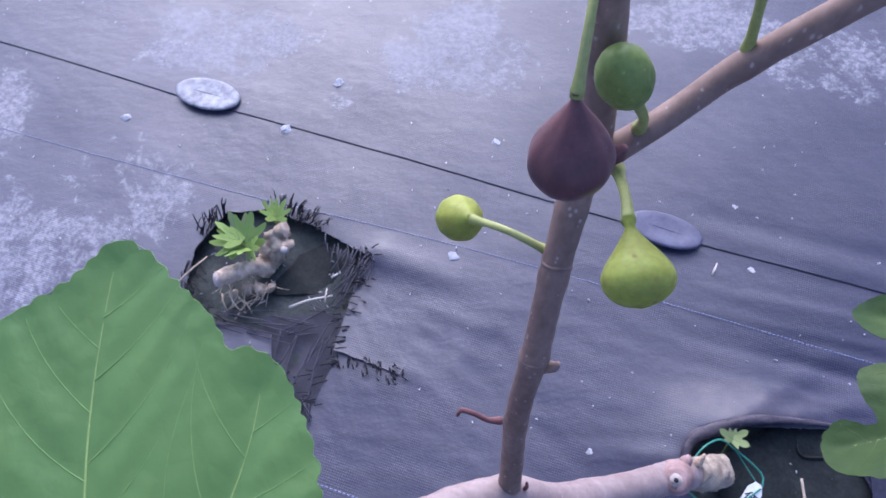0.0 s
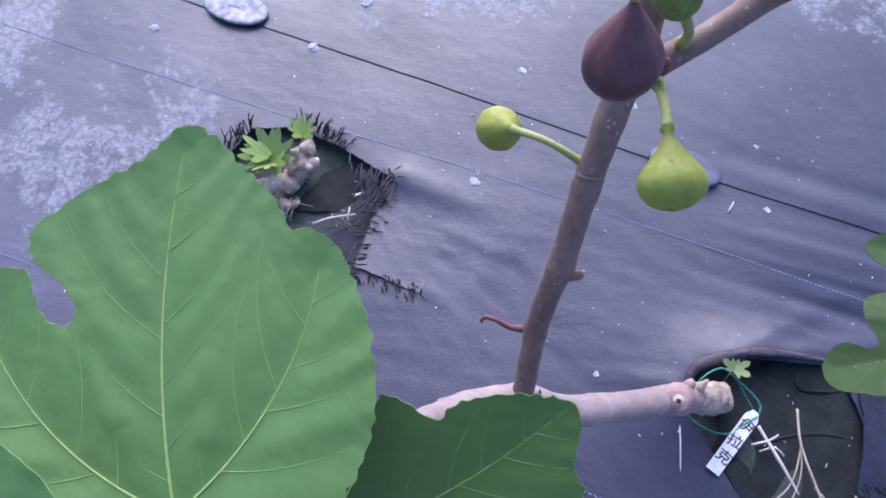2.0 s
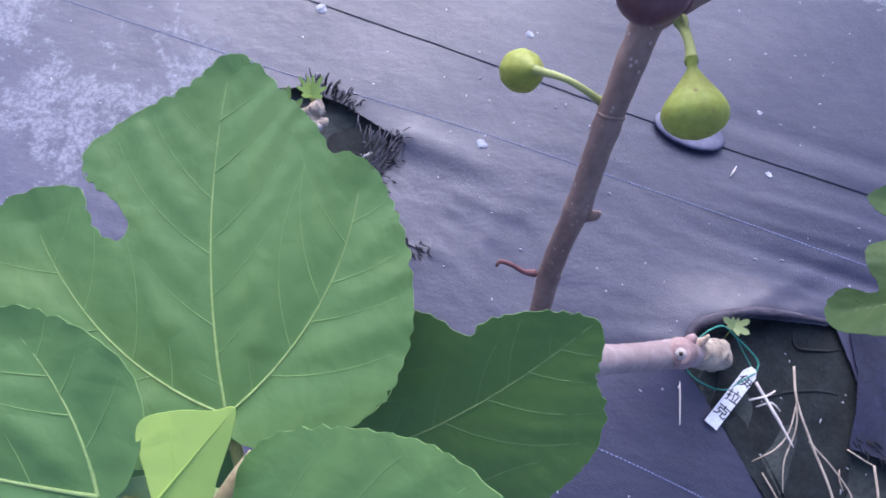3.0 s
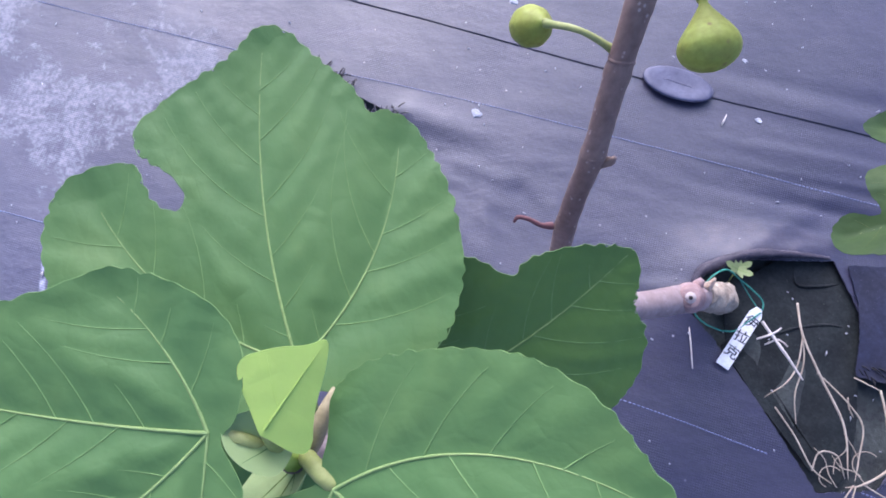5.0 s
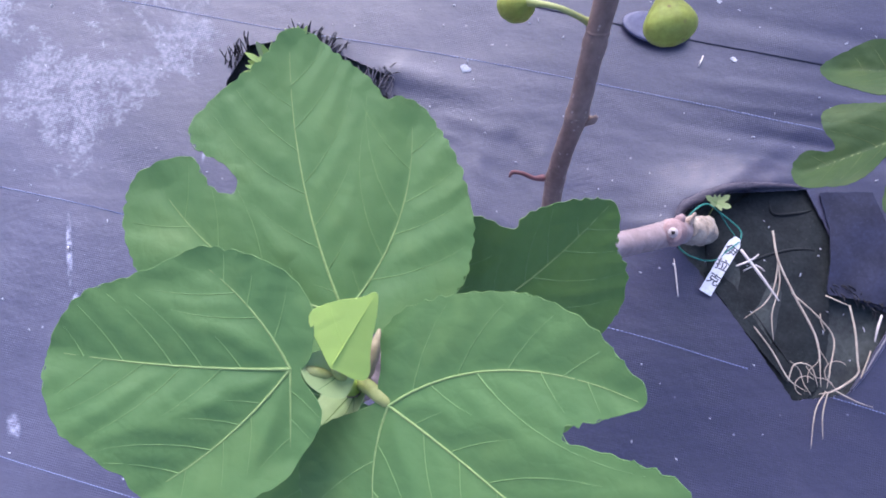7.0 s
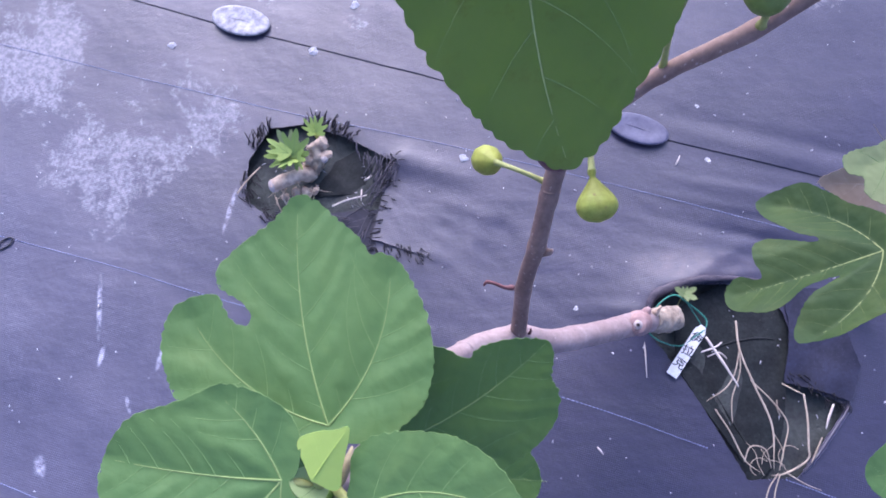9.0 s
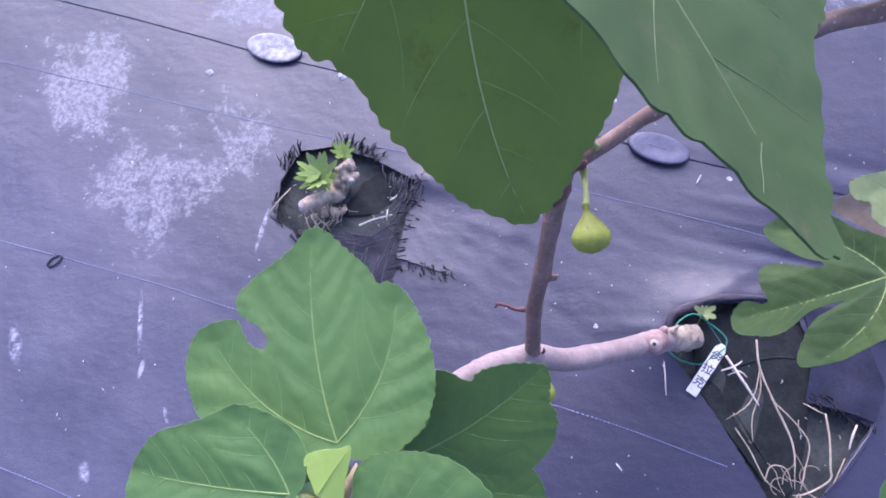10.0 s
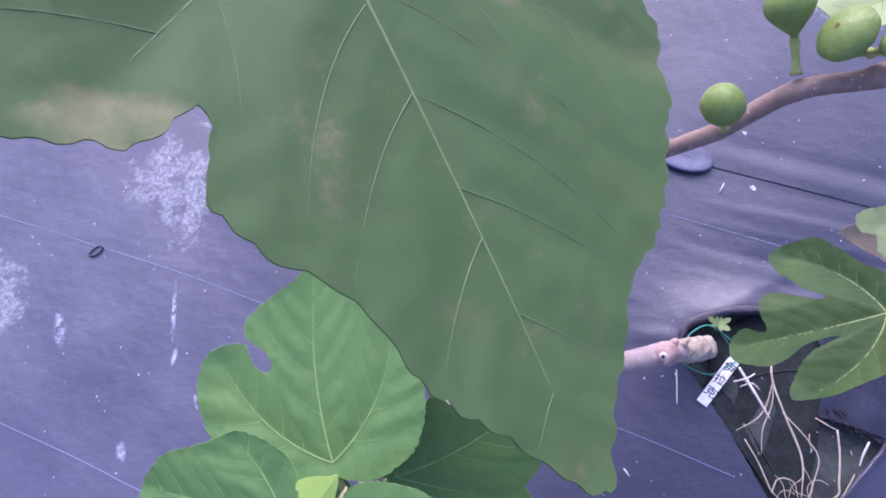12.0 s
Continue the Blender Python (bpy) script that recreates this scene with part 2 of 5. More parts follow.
M_LEAF_YELLOW = leaf_material("yellowing_leaf", (0.38, 0.40, 0.10), (0.28, 0.33, 0.08), (0.45, 0.41, 0.13), 0.55, 0.3, (0.24, 0.16, 0.06))
M_LEAF_PALE = leaf_material("pale_leaf", (0.37, 0.43, 0.20), (0.29, 0.36, 0.15), (0.42, 0.45, 0.22), 0.55, 0.3)
M_LEAF_DOWNY = leaf_material("downy_leaf", (0.46, 0.58, 0.25), (0.37, 0.49, 0.20), (0.52, 0.58, 0.28), 0.55, 0.3)
M_VEIN = mottled("vein", (0.25, 0.36, 0.12), (0.31, 0.42, 0.15), 60, 0.7, 0.1, 0.0003, spec=0.15)
M_VEIN_OLD = mottled("vein_of_mature_leaf", (0.40, 0.48, 0.17), (0.46, 0.54, 0.20), 60, 0.7, 0.1, 0.0003, spec=0.2)
M_VEIN_TOP = mottled("vein_of_top_leaf", (0.135, 0.195, 0.075), (0.165, 0.225, 0.088), 60, 0.5, 0.1, 0.0003)
M_VEIN_TOP_FINE = mottled("fine_vein_of_top_leaf", (0.092, 0.145, 0.055), (0.108, 0.160, 0.062), 60, 0.5, 0.1, 0.0003)
M_VEIN_LOBED = mottled("pale_vein_of_lobed_leaf", (0.27, 0.33, 0.12), (0.33, 0.39, 0.15), 60, 0.7, 0.1, 0.0003, spec=0.2)
M_VEIN_LOBED_FINE = mottled("fine_vein_of_lobed_leaf", (0.095, 0.135, 0.042), (0.115, 0.155, 0.05), 60, 0.7, 0.1, 0.0003, spec=0.2)
M_VEIN_FINE = mottled("fine_vein", (0.170, 0.290, 0.092), (0.200, 0.325, 0.108), 60, 0.7, 0.1, 0.0003, spec=0.15)
M_VEIN_OLD_FINE = mottled("fine_vein_of_mature_leaf", (0.27, 0.37, 0.11), (0.31, 0.41, 0.13), 60, 0.7, 0.1, 0.0003, spec=0.2)
M_BARK = mottled("young_bark", (0.185, 0.120, 0.098), (0.300, 0.210, 0.175), 40, 0.6, 0.35, 0.0006, (0.42, 0.34, 0.31), 270, stretch=(1, 1, 0.6), cover=0.50)
M_TRUNK = mottled("pale_pinkish_bark", (0.28, 0.212, 0.208), (0.39, 0.312, 0.305), 30, 0.65, 0.4, 0.0008, (0.48, 0.40, 0.39), 380, cover=0.6)
M_KNOT = mottled("reddish_knot_bark", (0.27, 0.17, 0.16), (0.43, 0.31, 0.30), 60, 0.7, 0.5, 0.001)
M_CALLUS = mottled("weathered_wood", (0.48, 0.355, 0.265), (0.84, 0.70, 0.55), 110, 0.8, 0.9, 0.004)
M_STUB = mottled("cream_broken_wood", (0.26, 0.205, 0.16), (0.46, 0.39, 0.31), 70, 0.8, 0.6, 0.003, (0.28, 0.21, 0.17), 300, cover=0.58)
M_HEART = mottled("bare_wood", (0.58, 0.52, 0.48), (0.70, 0.64, 0.60), 60, 0.7, 0.2)
M_CUT = mottled("greyed_cut_wood", (0.42, 0.36, 0.34), (0.58, 0.51, 0.48), 120, 0.75, 0.4)
M_DARK = mottled("dark_pith", (0.02, 0.014, 0.014), (0.05, 0.03, 0.03), 60, 0.8)
M_FIG_RIPE = mottled("ripe_purple_skin", (0.060, 0.020, 0.028), (0.150, 0.060, 0.062), 55, 0.42, 0.15, 0.0005, (0.16, 0.10, 0.12), 900, spec=0.5, stretch=(1, 1, 0.35), cover=0.6)
M_FIG = mottled("yellow_green_skin", (0.245, 0.265, 0.032), (0.37, 0.43, 0.070), 45, 0.5, 0.15, 0.0005, (0.22, 0.18, 0.045), 190, cover=0.52)
M_FIG_GREEN = mottled("green_skin", (0.140, 0.205, 0.042), (0.205, 0.275, 0.066), 60, 0.5, 0.15, 0.0005, (0.28, 0.34, 0.08), 420, cover=0.55)
M_FIG_RIPE.node_tree.nodes["Principled BSDF"].inputs["Sheen Weight"].default_value = 0.08
M_FIG_RIPE.node_tree.nodes["Principled BSDF"].inputs["Sheen Tint"].default_value = (0.9, 0.7, 0.75, 1)
M_EYE = mottled("brown_eye_scales", (0.16, 0.11, 0.03), (0.28, 0.22, 0.05), 200, 0.7, 0.4)
M_STALK = mottled("yellow_green_stalk", (0.29, 0.33, 0.09), (0.38, 0.40, 0.14), 60, 0.5, 0.2)
M_STIPULE = mottled("beige_sheath", (0.30, 0.25, 0.14), (0.42, 0.36, 0.22), 80, 0.65, 0.3)
M_STRAW = mottled("dry_root", (0.36, 0.29, 0.22), (0.56, 0.48, 0.38), 60, 0.8, 0.3)
M_LABEL = mottled("white_plastic", (0.78, 0.78, 0.80), (0.84, 0.84, 0.86), 30, 0.4, 0.05)
M_INK = mottled("black_ink", (0.02, 0.02, 0.03), (0.04, 0.04, 0.06), 60, 0.5, 0.05)
M_WIRE = mottled("green_wire", (0.04, 0.22, 0.17), (0.07, 0.32, 0.24), 60, 0.4, 0.1)
M_CRUMB = mottled("white_crumb", (0.34, 0.34, 0.38), (0.54, 0.54, 0.58), 200, 0.8, 0.4)
M_TWIG = mottled("dry_reddish_twig", (0.11, 0.045, 0.05), (0.19, 0.085, 0.09), 80, 0.7, 0.4)
M_RING = mottled("black_rubber", (0.01, 0.01, 0.014), (0.03, 0.03, 0.04), 60, 0.5, 0.1)


# ---- building helpers ----
WORLD = {}                         # world matrix of every parent


def thing(name, place, label, category, group=""):
    ob = new(name)
    ob.location = place
    WORLD[ob] = Matrix.Translation(place)
    return tagged(ob, label, category, group)


def mesh_of(name, verts, faces, material, smooth=True):
    me = bpy.data.meshes.new(name)
    me.from_pydata([tuple(v) for v in verts], [], faces)
    me.materials.append(material)
    me.polygons.foreach_set("use_smooth", [smooth] * len(me.polygons))
    me.update()
    return me


def part(name, data, parent=None, label="", m=None, kind=""):
    """Links a mesh under a thing or part; m is its world matrix."""
    ob = new(name, data)
    m = m or Matrix.Identity(4)
    if parent:
        ob.parent = parent
        ob.matrix_basis = WORLD[parent].inverted() @ m
    else:
        ob.matrix_basis = m
    WORLD[ob] = m
    return tagged(ob, label, kind=kind)


def spline(points, step):
    """Catmull-Rom through the points, resampled about every step metres."""
    p = [Vector(q) for q in points]
    p = [p[0] * 2 - p[1]] + p + [p[-1] * 2 - p[-2]]
    out, at = [], []
    for i in range(1, len(p) - 2):
        n = max(2, int((p[i + 1] - p[i]).length / step))
        for k in range(n):
            t = k / n
            a, b, c, d = p[i - 1:i + 3]
            out.append(0.5 * ((2 * b) + (c - a) * t + (2 * a - 5 * b + 4 * c - d) * t * t + (3 * b - a - 3 * c + d) * t ** 3))
            at.append(i - 1 + t)
    out.append(p[-2])
    at.append(len(p) - 3)
    return out, at


def tube_into(verts, faces, points, radii, sides=8, step=0.004, rough=0.0, nodes=(), cap=True):
    """Adds a tapered tube. radii go with the control points; nodes: places (0..n) where a ring swells."""
    path, at = spline(points, step)
    base = len(verts)
    up = Vector((0.3, 0.2, 1)).normalized()
    for i, (q, t) in enumerate(zip(path, at)):
        d = (path[min(i + 1, len(path) - 1)] - path[max(i - 1, 0)]).normalized()
        x = d.cross(up)
        x = (x if x.length > 0.05 else d.cross(Vector((1, 0, 0)))).normalized()
        y = d.cross(x)
        k = min(int(t), len(radii) - 2)
        r = radii[k] + (radii[k + 1] - radii[k]) * (t - k)
        r *= 1 + sum(h * math.exp(-((t - c) / w) ** 2) for c, h, w in nodes)
        for j in range(sides):
            a = 2 * math.pi * j / sides
            v = q + r * (math.cos(a) * x + math.sin(a) * y)
            if rough:
                v += rough * r * (noise.noise_vector(v * 90) + 0.45 * noise.noise_vector(v * 300))
            verts.append(v)
        if i:
            o = base + i * sides
            for j in range(sides):
                n = (j + 1) % sides
                faces.append((o - sides + j, o - sides + n, o + n, o + j))
    if cap:
        faces.append(tuple(base + j for j in range(sides))[::-1])
        faces.append(tuple(len(verts) - sides + j for j in range(sides)))


def tube(name, points, radii, material, sides=10, **more):
    verts, faces = [], []
    tube_into(verts, faces, points, radii, sides, **more)
    return mesh_of(name, verts, faces, material)


def inside(poly, x, y):
    """Even-odd test of arrays of points against a polygon."""
    res = np.zeros(np.shape(x), bool)
    n = len(poly)
    for i in range(n):
        (x0, y0), (x1, y1) = poly[i], poly[(i + 1) % n]
        if y0 == y1:
            continue
        c = (y0 > y) != (y1 > y)
        res ^= c & (x < (x1 - x0) * (y - y0) / (y1 - y0) + x0)
    return res


def to_segments(x, y, segs):
    """Least distance of arrays of points to a list of segments, and the nearest point."""
    best, bx, by = np.full(np.shape(x), 1e9), np.array(x, float), np.array(y, float)
    for (x0, y0), (x1, y1) in segs:
        dx, dy = x1 - x0, y1 - y0
        t = np.clip(((x - x0) * dx + (y - y0) * dy) / (dx * dx + dy * dy + 1e-12), 0, 1)
        px, py = x0 + t * dx, y0 + t * dy
        d = np.hypot(x - px, y - py)
        k = d < best
        best, bx, by = np.where(k, d, best), np.where(k, px, bx), np.where(k, py, by)
    return best, bx, by


# ---- ground ----
CUT_SMALL = [(-0.287, 0.525), (-0.258, 0.571), (-0.211, 0.575), (-0.159, 0.556), (-0.084, 0.511), (-0.103, 0.439),
             (-0.113, 0.397), (-0.152, 0.303), (-0.18, 0.352), (-0.188, 0.42), (-0.251, 0.434), (-0.291, 0.468)]
CUT_LARGE = [(0.228, 0.258), (0.238, 0.296), (0.296, 0.313), (0.395, 0.312), (0.411, 0.253), (0.399, 0.19), (0.464, 0.153),
             (0.388, 0.074), (0.328, 0.073), (0.287, 0.16), (0.248, 0.231)]
SEAM = [(-90.0, 33.9), (-3.0, 1.73), (-0.716, 0.886), (-0.546, 0.825), (-0.31, 0.735), (-0.056, 0.649), (0.144, 0.576), (0.303, 0.52), (0.504, 0.452), (3.0, -0.42), (90.0, -30.8)]


def seam_y(x):
    return np.interp(x, [p[0] for p in SEAM], [p[1] for p in SEAM])


def soft(x):
    x = np.clip(x, 0, 1)
    return x * x * (3 - 2 * x)


def fabric_height(x, y):
    """Lie of the fabric: gentle waves, the lifted lip over the stump and the folds along the seam."""
    c, s = math.cos(MAT_TURN), math.sin(MAT_TURN)
    u, v = c * x + s * y, -s * x + c * y
    z = 0.0018 * np.sin(5.1 * u + 1.3) * np.sin(7.7 * v + 0.4) + 0.0009 * np.sin(23 * u + 9 * v) * np.sin(31 * v - 4 * u)
    # lip lifted by the stump
    lip, px, py = to_segments(x, y, list(zip([(0.232, 0.278), (0.262, 0.308), (0.32, 0.318)], [(0.262, 0.308), (0.32, 0.318), (0.41, 0.312)])))
    along = np.exp(-((px - 0.29) / 0.07) ** 2)
    z = z + 0.017 * along * np.exp(-(np.maximum(lip - 0.004, 0) / 0.040) ** 1.5) * np.where(lip < 0.006, 0.90 + 0.10 * lip / 0.006, 1.0)
    # fine wrinkles, strongest between the small cut and the stump
    near = 0.35 + 0.5 * np.exp(-(((x - 0.08) / 0.2) ** 2 + ((y - 0.33) / 0.13) ** 2))
    for k in range(12):
        a, f, ph = 0.9 + 0.55 * math.sin(2.4 * k), 120 + 37 * k, 1.9 * k
        warp = 1.6 * np.sin(13 * x - 9 * y + k) + 1.1 * np.sin(24 * y + 7 * x + 2 * k)
        z = z + near * (0.045 / f) * np.sin(f * (math.cos(a) * x + math.sin(a) * y) + 2 * warp + ph) * (0.5 + 0.5 * np.sin(19 * x + 23 * y + 1.3 * k))
    # creases that run away from the lifted lip
    for x0, y0, x1, y1, w, h in ((0.285, 0.318, 0.43, 0.40, 0.011, 0.004), (0.33, 0.32, 0.52, 0.352, 0.010, 0.005), 
                                 (0.245, 0.305, 0.15, 0.36, 0.012, 0.002), (0.235, 0.285, 0.13, 0.30, 0.010, 0.003),
                                 (-0.088, 0.520, 0.04, 0.470, 0.018, 0.012), (0.01, 0.40, 0.03, 0.30, 0.010, 0.004), (0.05, 0.42, 0.09, 0.33, 0.010, -0.004), (0.09, 0.40, 0.12, 0.30, 0.009, 0.004), (-0.045, 0.385, 0.02, 0.33, 0.008, 0.003), (-0.03, 0.42, 0.05, 0.36, 0.007, -0.0025), (-0.02, 0.45, 0.07, 0.41, 0.009, 0.003)):
        d, qx, qy = to_segments(x, y, [((x0, y0), (x1, y1))])
        t = np.hypot(qx - x0, qy - y0) / math.hypot(x1 - x0, y1 - y0)
        z = z + 0.60 * h * np.exp(-(d / w) ** 2) * np.minimum(1.0, t * 6 + 0.3) * (1 - t) ** 0.8
    # soft folds along the weave beside the stump
    side = np.exp(-(((x - 0.42) / 0.14) ** 2 + ((y - 0.39) / 0.085) ** 2))
    z = z + 0.0007 * side * np.sin(250 * v + 5 * np.sin(7 * u) + 2 * np.sin(17 * u)) + 0.0003 * side * np.sin(430 * v + 3 * np.sin(11 * u + 1))
    # folds along the seam
    d = y - seam_y(x)
    right = soft((x - 0.22) / 0.2)
    z = z + right * 0.6 * (0.003 * np.exp(-((d - 0.018) / 0.012) ** 2) - 0.003 * np.exp(-((d - 0.045) / 0.012) ** 2) + 0.004 * np.exp(-((d + 0.055) / 0.02) ** 2))
    z = z - 0.004 * np.exp(-((d + 0.115) / 0.014) ** 2) * right
    return z


def axis(lo, hi, step, far):
    """Even steps from lo to hi, then ever longer ones out to far."""
    mid = list(np.arange(lo, hi + step / 2, step))
    left, right, s = [], [], step
    while mid[0] - sum(left) > -far:
        s *= 1.35
        left.append(s)
    s = step
    while mid[-1] + sum(right) < far:
        s *= 1.35
        right.append(s)
    return np.array(list(mid[0] - np.cumsum(left))[::-1] + mid + list(mid[-1] + np.cumsum(right)))


def ragged(poly, step, jitter, seed):
    """The polygon's edge in short steps, a little uneven."""
    rnd, out = random.Random(seed), []
    for (x0, y0), (x1, y1) in zip(poly, poly[1:] + poly[:1]):
        n = max(1, int(math.hypot(x1 - x0, y1 - y0) / step))
        for k in range(n):
            t = k / n
            out.append((x0 + (x1 - x0) * t + rnd.uniform(-jitter, jitter), y0 + (y1 - y0) * t + rnd.uniform(-jitter, jitter)))
    return out


def rim(verts, faces, thick):
    """Turns the open edges of a sheet down by its thickness."""
    count = set()
    for q in faces:
        for a, b_ in zip(q, q[1:] + q[:1]):
            count.add((a, b_))
    low = {}
    for a, b_ in sorted(count):
        if (b_, a) in count:
            continue
        for v in (a, b_):
            if v not in low:
                low[v] = len(verts)
                verts += [tuple(verts[v]), (verts[v][0], verts[v][1], verts[v][2] - thick)]
        faces.append((low[b_], low[a], low[a] + 1, low[b_] + 1))


def sheet(name, xs, ys, height, holes, keep, material, line=(), thick=0.0012):
    """A sheet over a grid, with cuts whose edges follow the given polygons, and a thin turned-down rim."""
    X, Y = np.meshgrid(xs, ys)
    if line:
        d, px, py = to_segments(X, Y, list(zip(line, line[1:])))
        k = d < 0.0036
        X, Y = np.where(k, px, X), np.where(k, py, Y)
    w = X.shape[1]
    cx, cy = (X[:-1, :-1] + X[1:, 1:] + X[:-1, 1:] + X[1:, :-1]) / 4, (Y[:-1, :-1] + Y[1:, 1:] + Y[:-1, 1:] + Y[1:, :-1]) / 4
    ok = keep(cx, cy)
    flat = [(float(a), float(b_)) for a, b_ in zip(X.ravel(), Y.ravel())]
    faces = []
    for n, h in enumerate(holes):
        edge = ragged(h, 0.004, 0.0007, n)
        lo, hi = [min(p[k] for p in h) - 0.012 for k in (0, 1)], [max(p[k] for p in h) + 0.012 for k in (0, 1)]
        box = (cx > lo[0]) & (cx < hi[0]) & (cy > lo[1]) & (cy < hi[1])
        ok &= ~box
        jj, ii = np.nonzero(box)
        ids = sorted(set((jj * w + ii).tolist() + (jj * w + ii + 1).tolist() + ((jj + 1) * w + ii).tolist() + ((jj + 1) * w + ii + 1).tolist()))
        dist = to_segments(np.array([flat[k][0] for k in ids]), np.array([flat[k][1] for k in ids]), list(zip(edge, edge[1:] + edge[:1])))[0]
        ids = [k for k, d in zip(ids, dist) if d > 0.0015]
        first = len(flat)
        flat += edge
        local = ids + list(range(first, first + len(edge)))
        m = len(ids)
        got = delaunay_2d_cdt([Vector(flat[k]) for k in local], [(m + k, m + (k + 1) % len(edge)) for k in range(len(edge))], [], 0, 1e-7)
        back = [local[o[0]] if o else None for o in got[3]]
        for f in got[2]:
            if len(f) != 3 or any(back[v] is None for v in f):
                continue
            q = tuple(back[v] for v in f)
            mx, my = sum(flat[v][0] for v in q) / 3, sum(flat[v][1] for v in q) / 3
            if not inside(edge, np.array([mx]), np.array([my]))[0]:
                faces.append(q)
    jj, ii = np.nonzero(ok)
    faces += [tuple(int(v) for v in q) for q in np.stack([jj * w + ii, jj * w + ii + 1, (jj + 1) * w + ii + 1, (jj + 1) * w + ii], 1)]
    used = sorted({v for f in faces for v in f})
    index = {v: k for k, v in enumerate(used)}
    fx, fy = np.array([flat[v][0] for v in used]), np.array([flat[v][1] for v in used])
    verts = [(float(a), float(b_), float(z)) for a, b_, z in zip(fx, fy, height(fx, fy))]
    faces = [tuple(index[v] for v in f) for f in faces]
    rim(verts, faces, thick)
    return mesh_of(name, verts, faces, material)


xs, ys = axis(-0.95, 0.75, 0.005, 60), axis(-0.15, 1.15, 0.005, 60)


def soil_height(x, y):
    z = -0.014 + 0.003 * np.sin(31 * x + 2) * np.sin(27 * y) + 0.002 * np.sin(83 * x - 40 * y)
    return z + 0.008 * np.exp(-(((x - 0.3) / 0.09) ** 2 + ((y - 0.2) / 0.1) ** 2)) + 0.010 * np.exp(-(((x + 0.15) / 0.06) ** 2 + ((y - 0.37) / 0.06) ** 2))


ground = tagged(new("ground", sheet("ground", axis(-0.95, 0.75, 0.01, 80), axis(-0.15, 1.15, 0.01, 80), soil_height, [], lambda x, y: np.ones(x.shape, bool), M_SOIL)),
                "dark damp soil with green algae under the fabric", "ground", kind="structure")
near_mat = tagged(new("weed_mat", sheet("weed_mat", xs, ys, fabric_height, [CUT_SMALL, CUT_LARGE], lambda x, y: y < seam_y(x) + 0.04 + 0.6 * np.maximum(0, np.maximum(np.abs(x), np.abs(y)) - 1.2), M_FABRIC)),
                  "violet-black woven weed mat with cut planting holes and white stains", "weed mat", kind="structure")


def far_sheet():
    """The overlapping mat: rows that run along the seam, with a turned-down edge."""
    rows = [-0.0002, 0.0, 0.0008] + list(axis(0.0, 0.6, 0.006, 60)[axis(0.0, 0.6, 0.006, 60) >= 0.004])
    X = np.repeat(xs[None, :], len(rows), 0)
    D = np.repeat(np.array(rows)[:, None], len(xs), 1)
    Y = seam_y(X) + D
    Z = fabric_height(X, Y) + 0.0011 - 0.0004 * soft(D / 0.3)
    Z[0] -= 0.0011
    w = len(xs)
    faces = [(r * w + k, r * w + k + 1, (r + 1) * w + k + 1, (r + 1) * w + k) for r in range(len(rows) - 1) for k in range(w - 1)]
    return mesh_of("weed_mat_far", np.stack([X.ravel(), Y.ravel(), Z.ravel()], 1).tolist(), faces, M_FABRIC)


far_mat = tagged(new("weed_mat", far_sheet()), "violet-black woven weed mat with white mineral stains, overlapping the next", "weed mat", kind="structure")
for ob in (ground, near_mat, far_mat):
    WORLD[ob] = Matrix.Identity(4)


def lay(x, y, lift=0.0):
    return Vector((x, y, float(fabric_height(np.array(x), np.array(y))) + lift))


# selvedge cord, black also to draw the shadow line under the mat edge
hem_x = list(np.arange(-1.6, 1.2, 0.02))
part("hem", tube("hem", [lay(x, float(seam_y(x)) - 0.0005, 0.0004) for x in hem_x], [0.0005] * len(hem_x), M_HEM, 6, step=0.02), far_mat, "black woven selvedge edge with its shadow line")


def marking_line(points):
    """A row of short pale stitches woven into the fabric."""
    path, _ = spline([lay(*p) for p in points], 0.004)
    verts, faces = [], []
    for a, b in zip(path, path[1:]):
        a, b = lay(a.x, a.y, 0.0004), lay(b.x, b.y, 0.0004)
        d = (b - a).normalized()
        s = Vector((-d.y, d.x, 0)) * 0.00075
        e = a + (b - a) * 0.62
        o = len(verts)
        top = Vector((0, 0, 0.0005))
        verts += [a - s, a + s, e + s, e - s, a - s * 0.4 + top, a + s * 0.4 + top, e + s * 0.4 + top, e - s * 0.4 + top]
        faces += [(o + 4, o + 7, o + 6, o + 5), (o, o + 3, o + 7, o + 4), (o + 1, o + 5, o + 6, o + 2), (o, o + 4, o + 5, o + 1), (o + 3, o + 2, o + 6, o + 7)]
    return mesh_of("marking_line", verts, faces, M_MARK, False)


for row in ([(-0.9, 0.812), (-0.6, 0.712), (-0.271, 0.606), (-0.003, 0.53), (0.203, 0.464), (0.411, 0.393), (0.7, 0.295)],
            [(-0.95, 0.535), (-0.667, 0.447), (-0.463, 0.382), (-0.323, 0.331), (0.102, 0.186), (0.286, 0.112)],
            [(0.372, 0.072), (0.47, 0.03), (0.62, -0.03)],
            [(-0.95, 0.25), (-0.621, 0.130), (-0.504, 0.083), (-0.3, 0.005), (0.1, -0.14)]):
    part("marking_line", marking_line(row), near_mat, "row of pale blue stitches", kind="stuff")


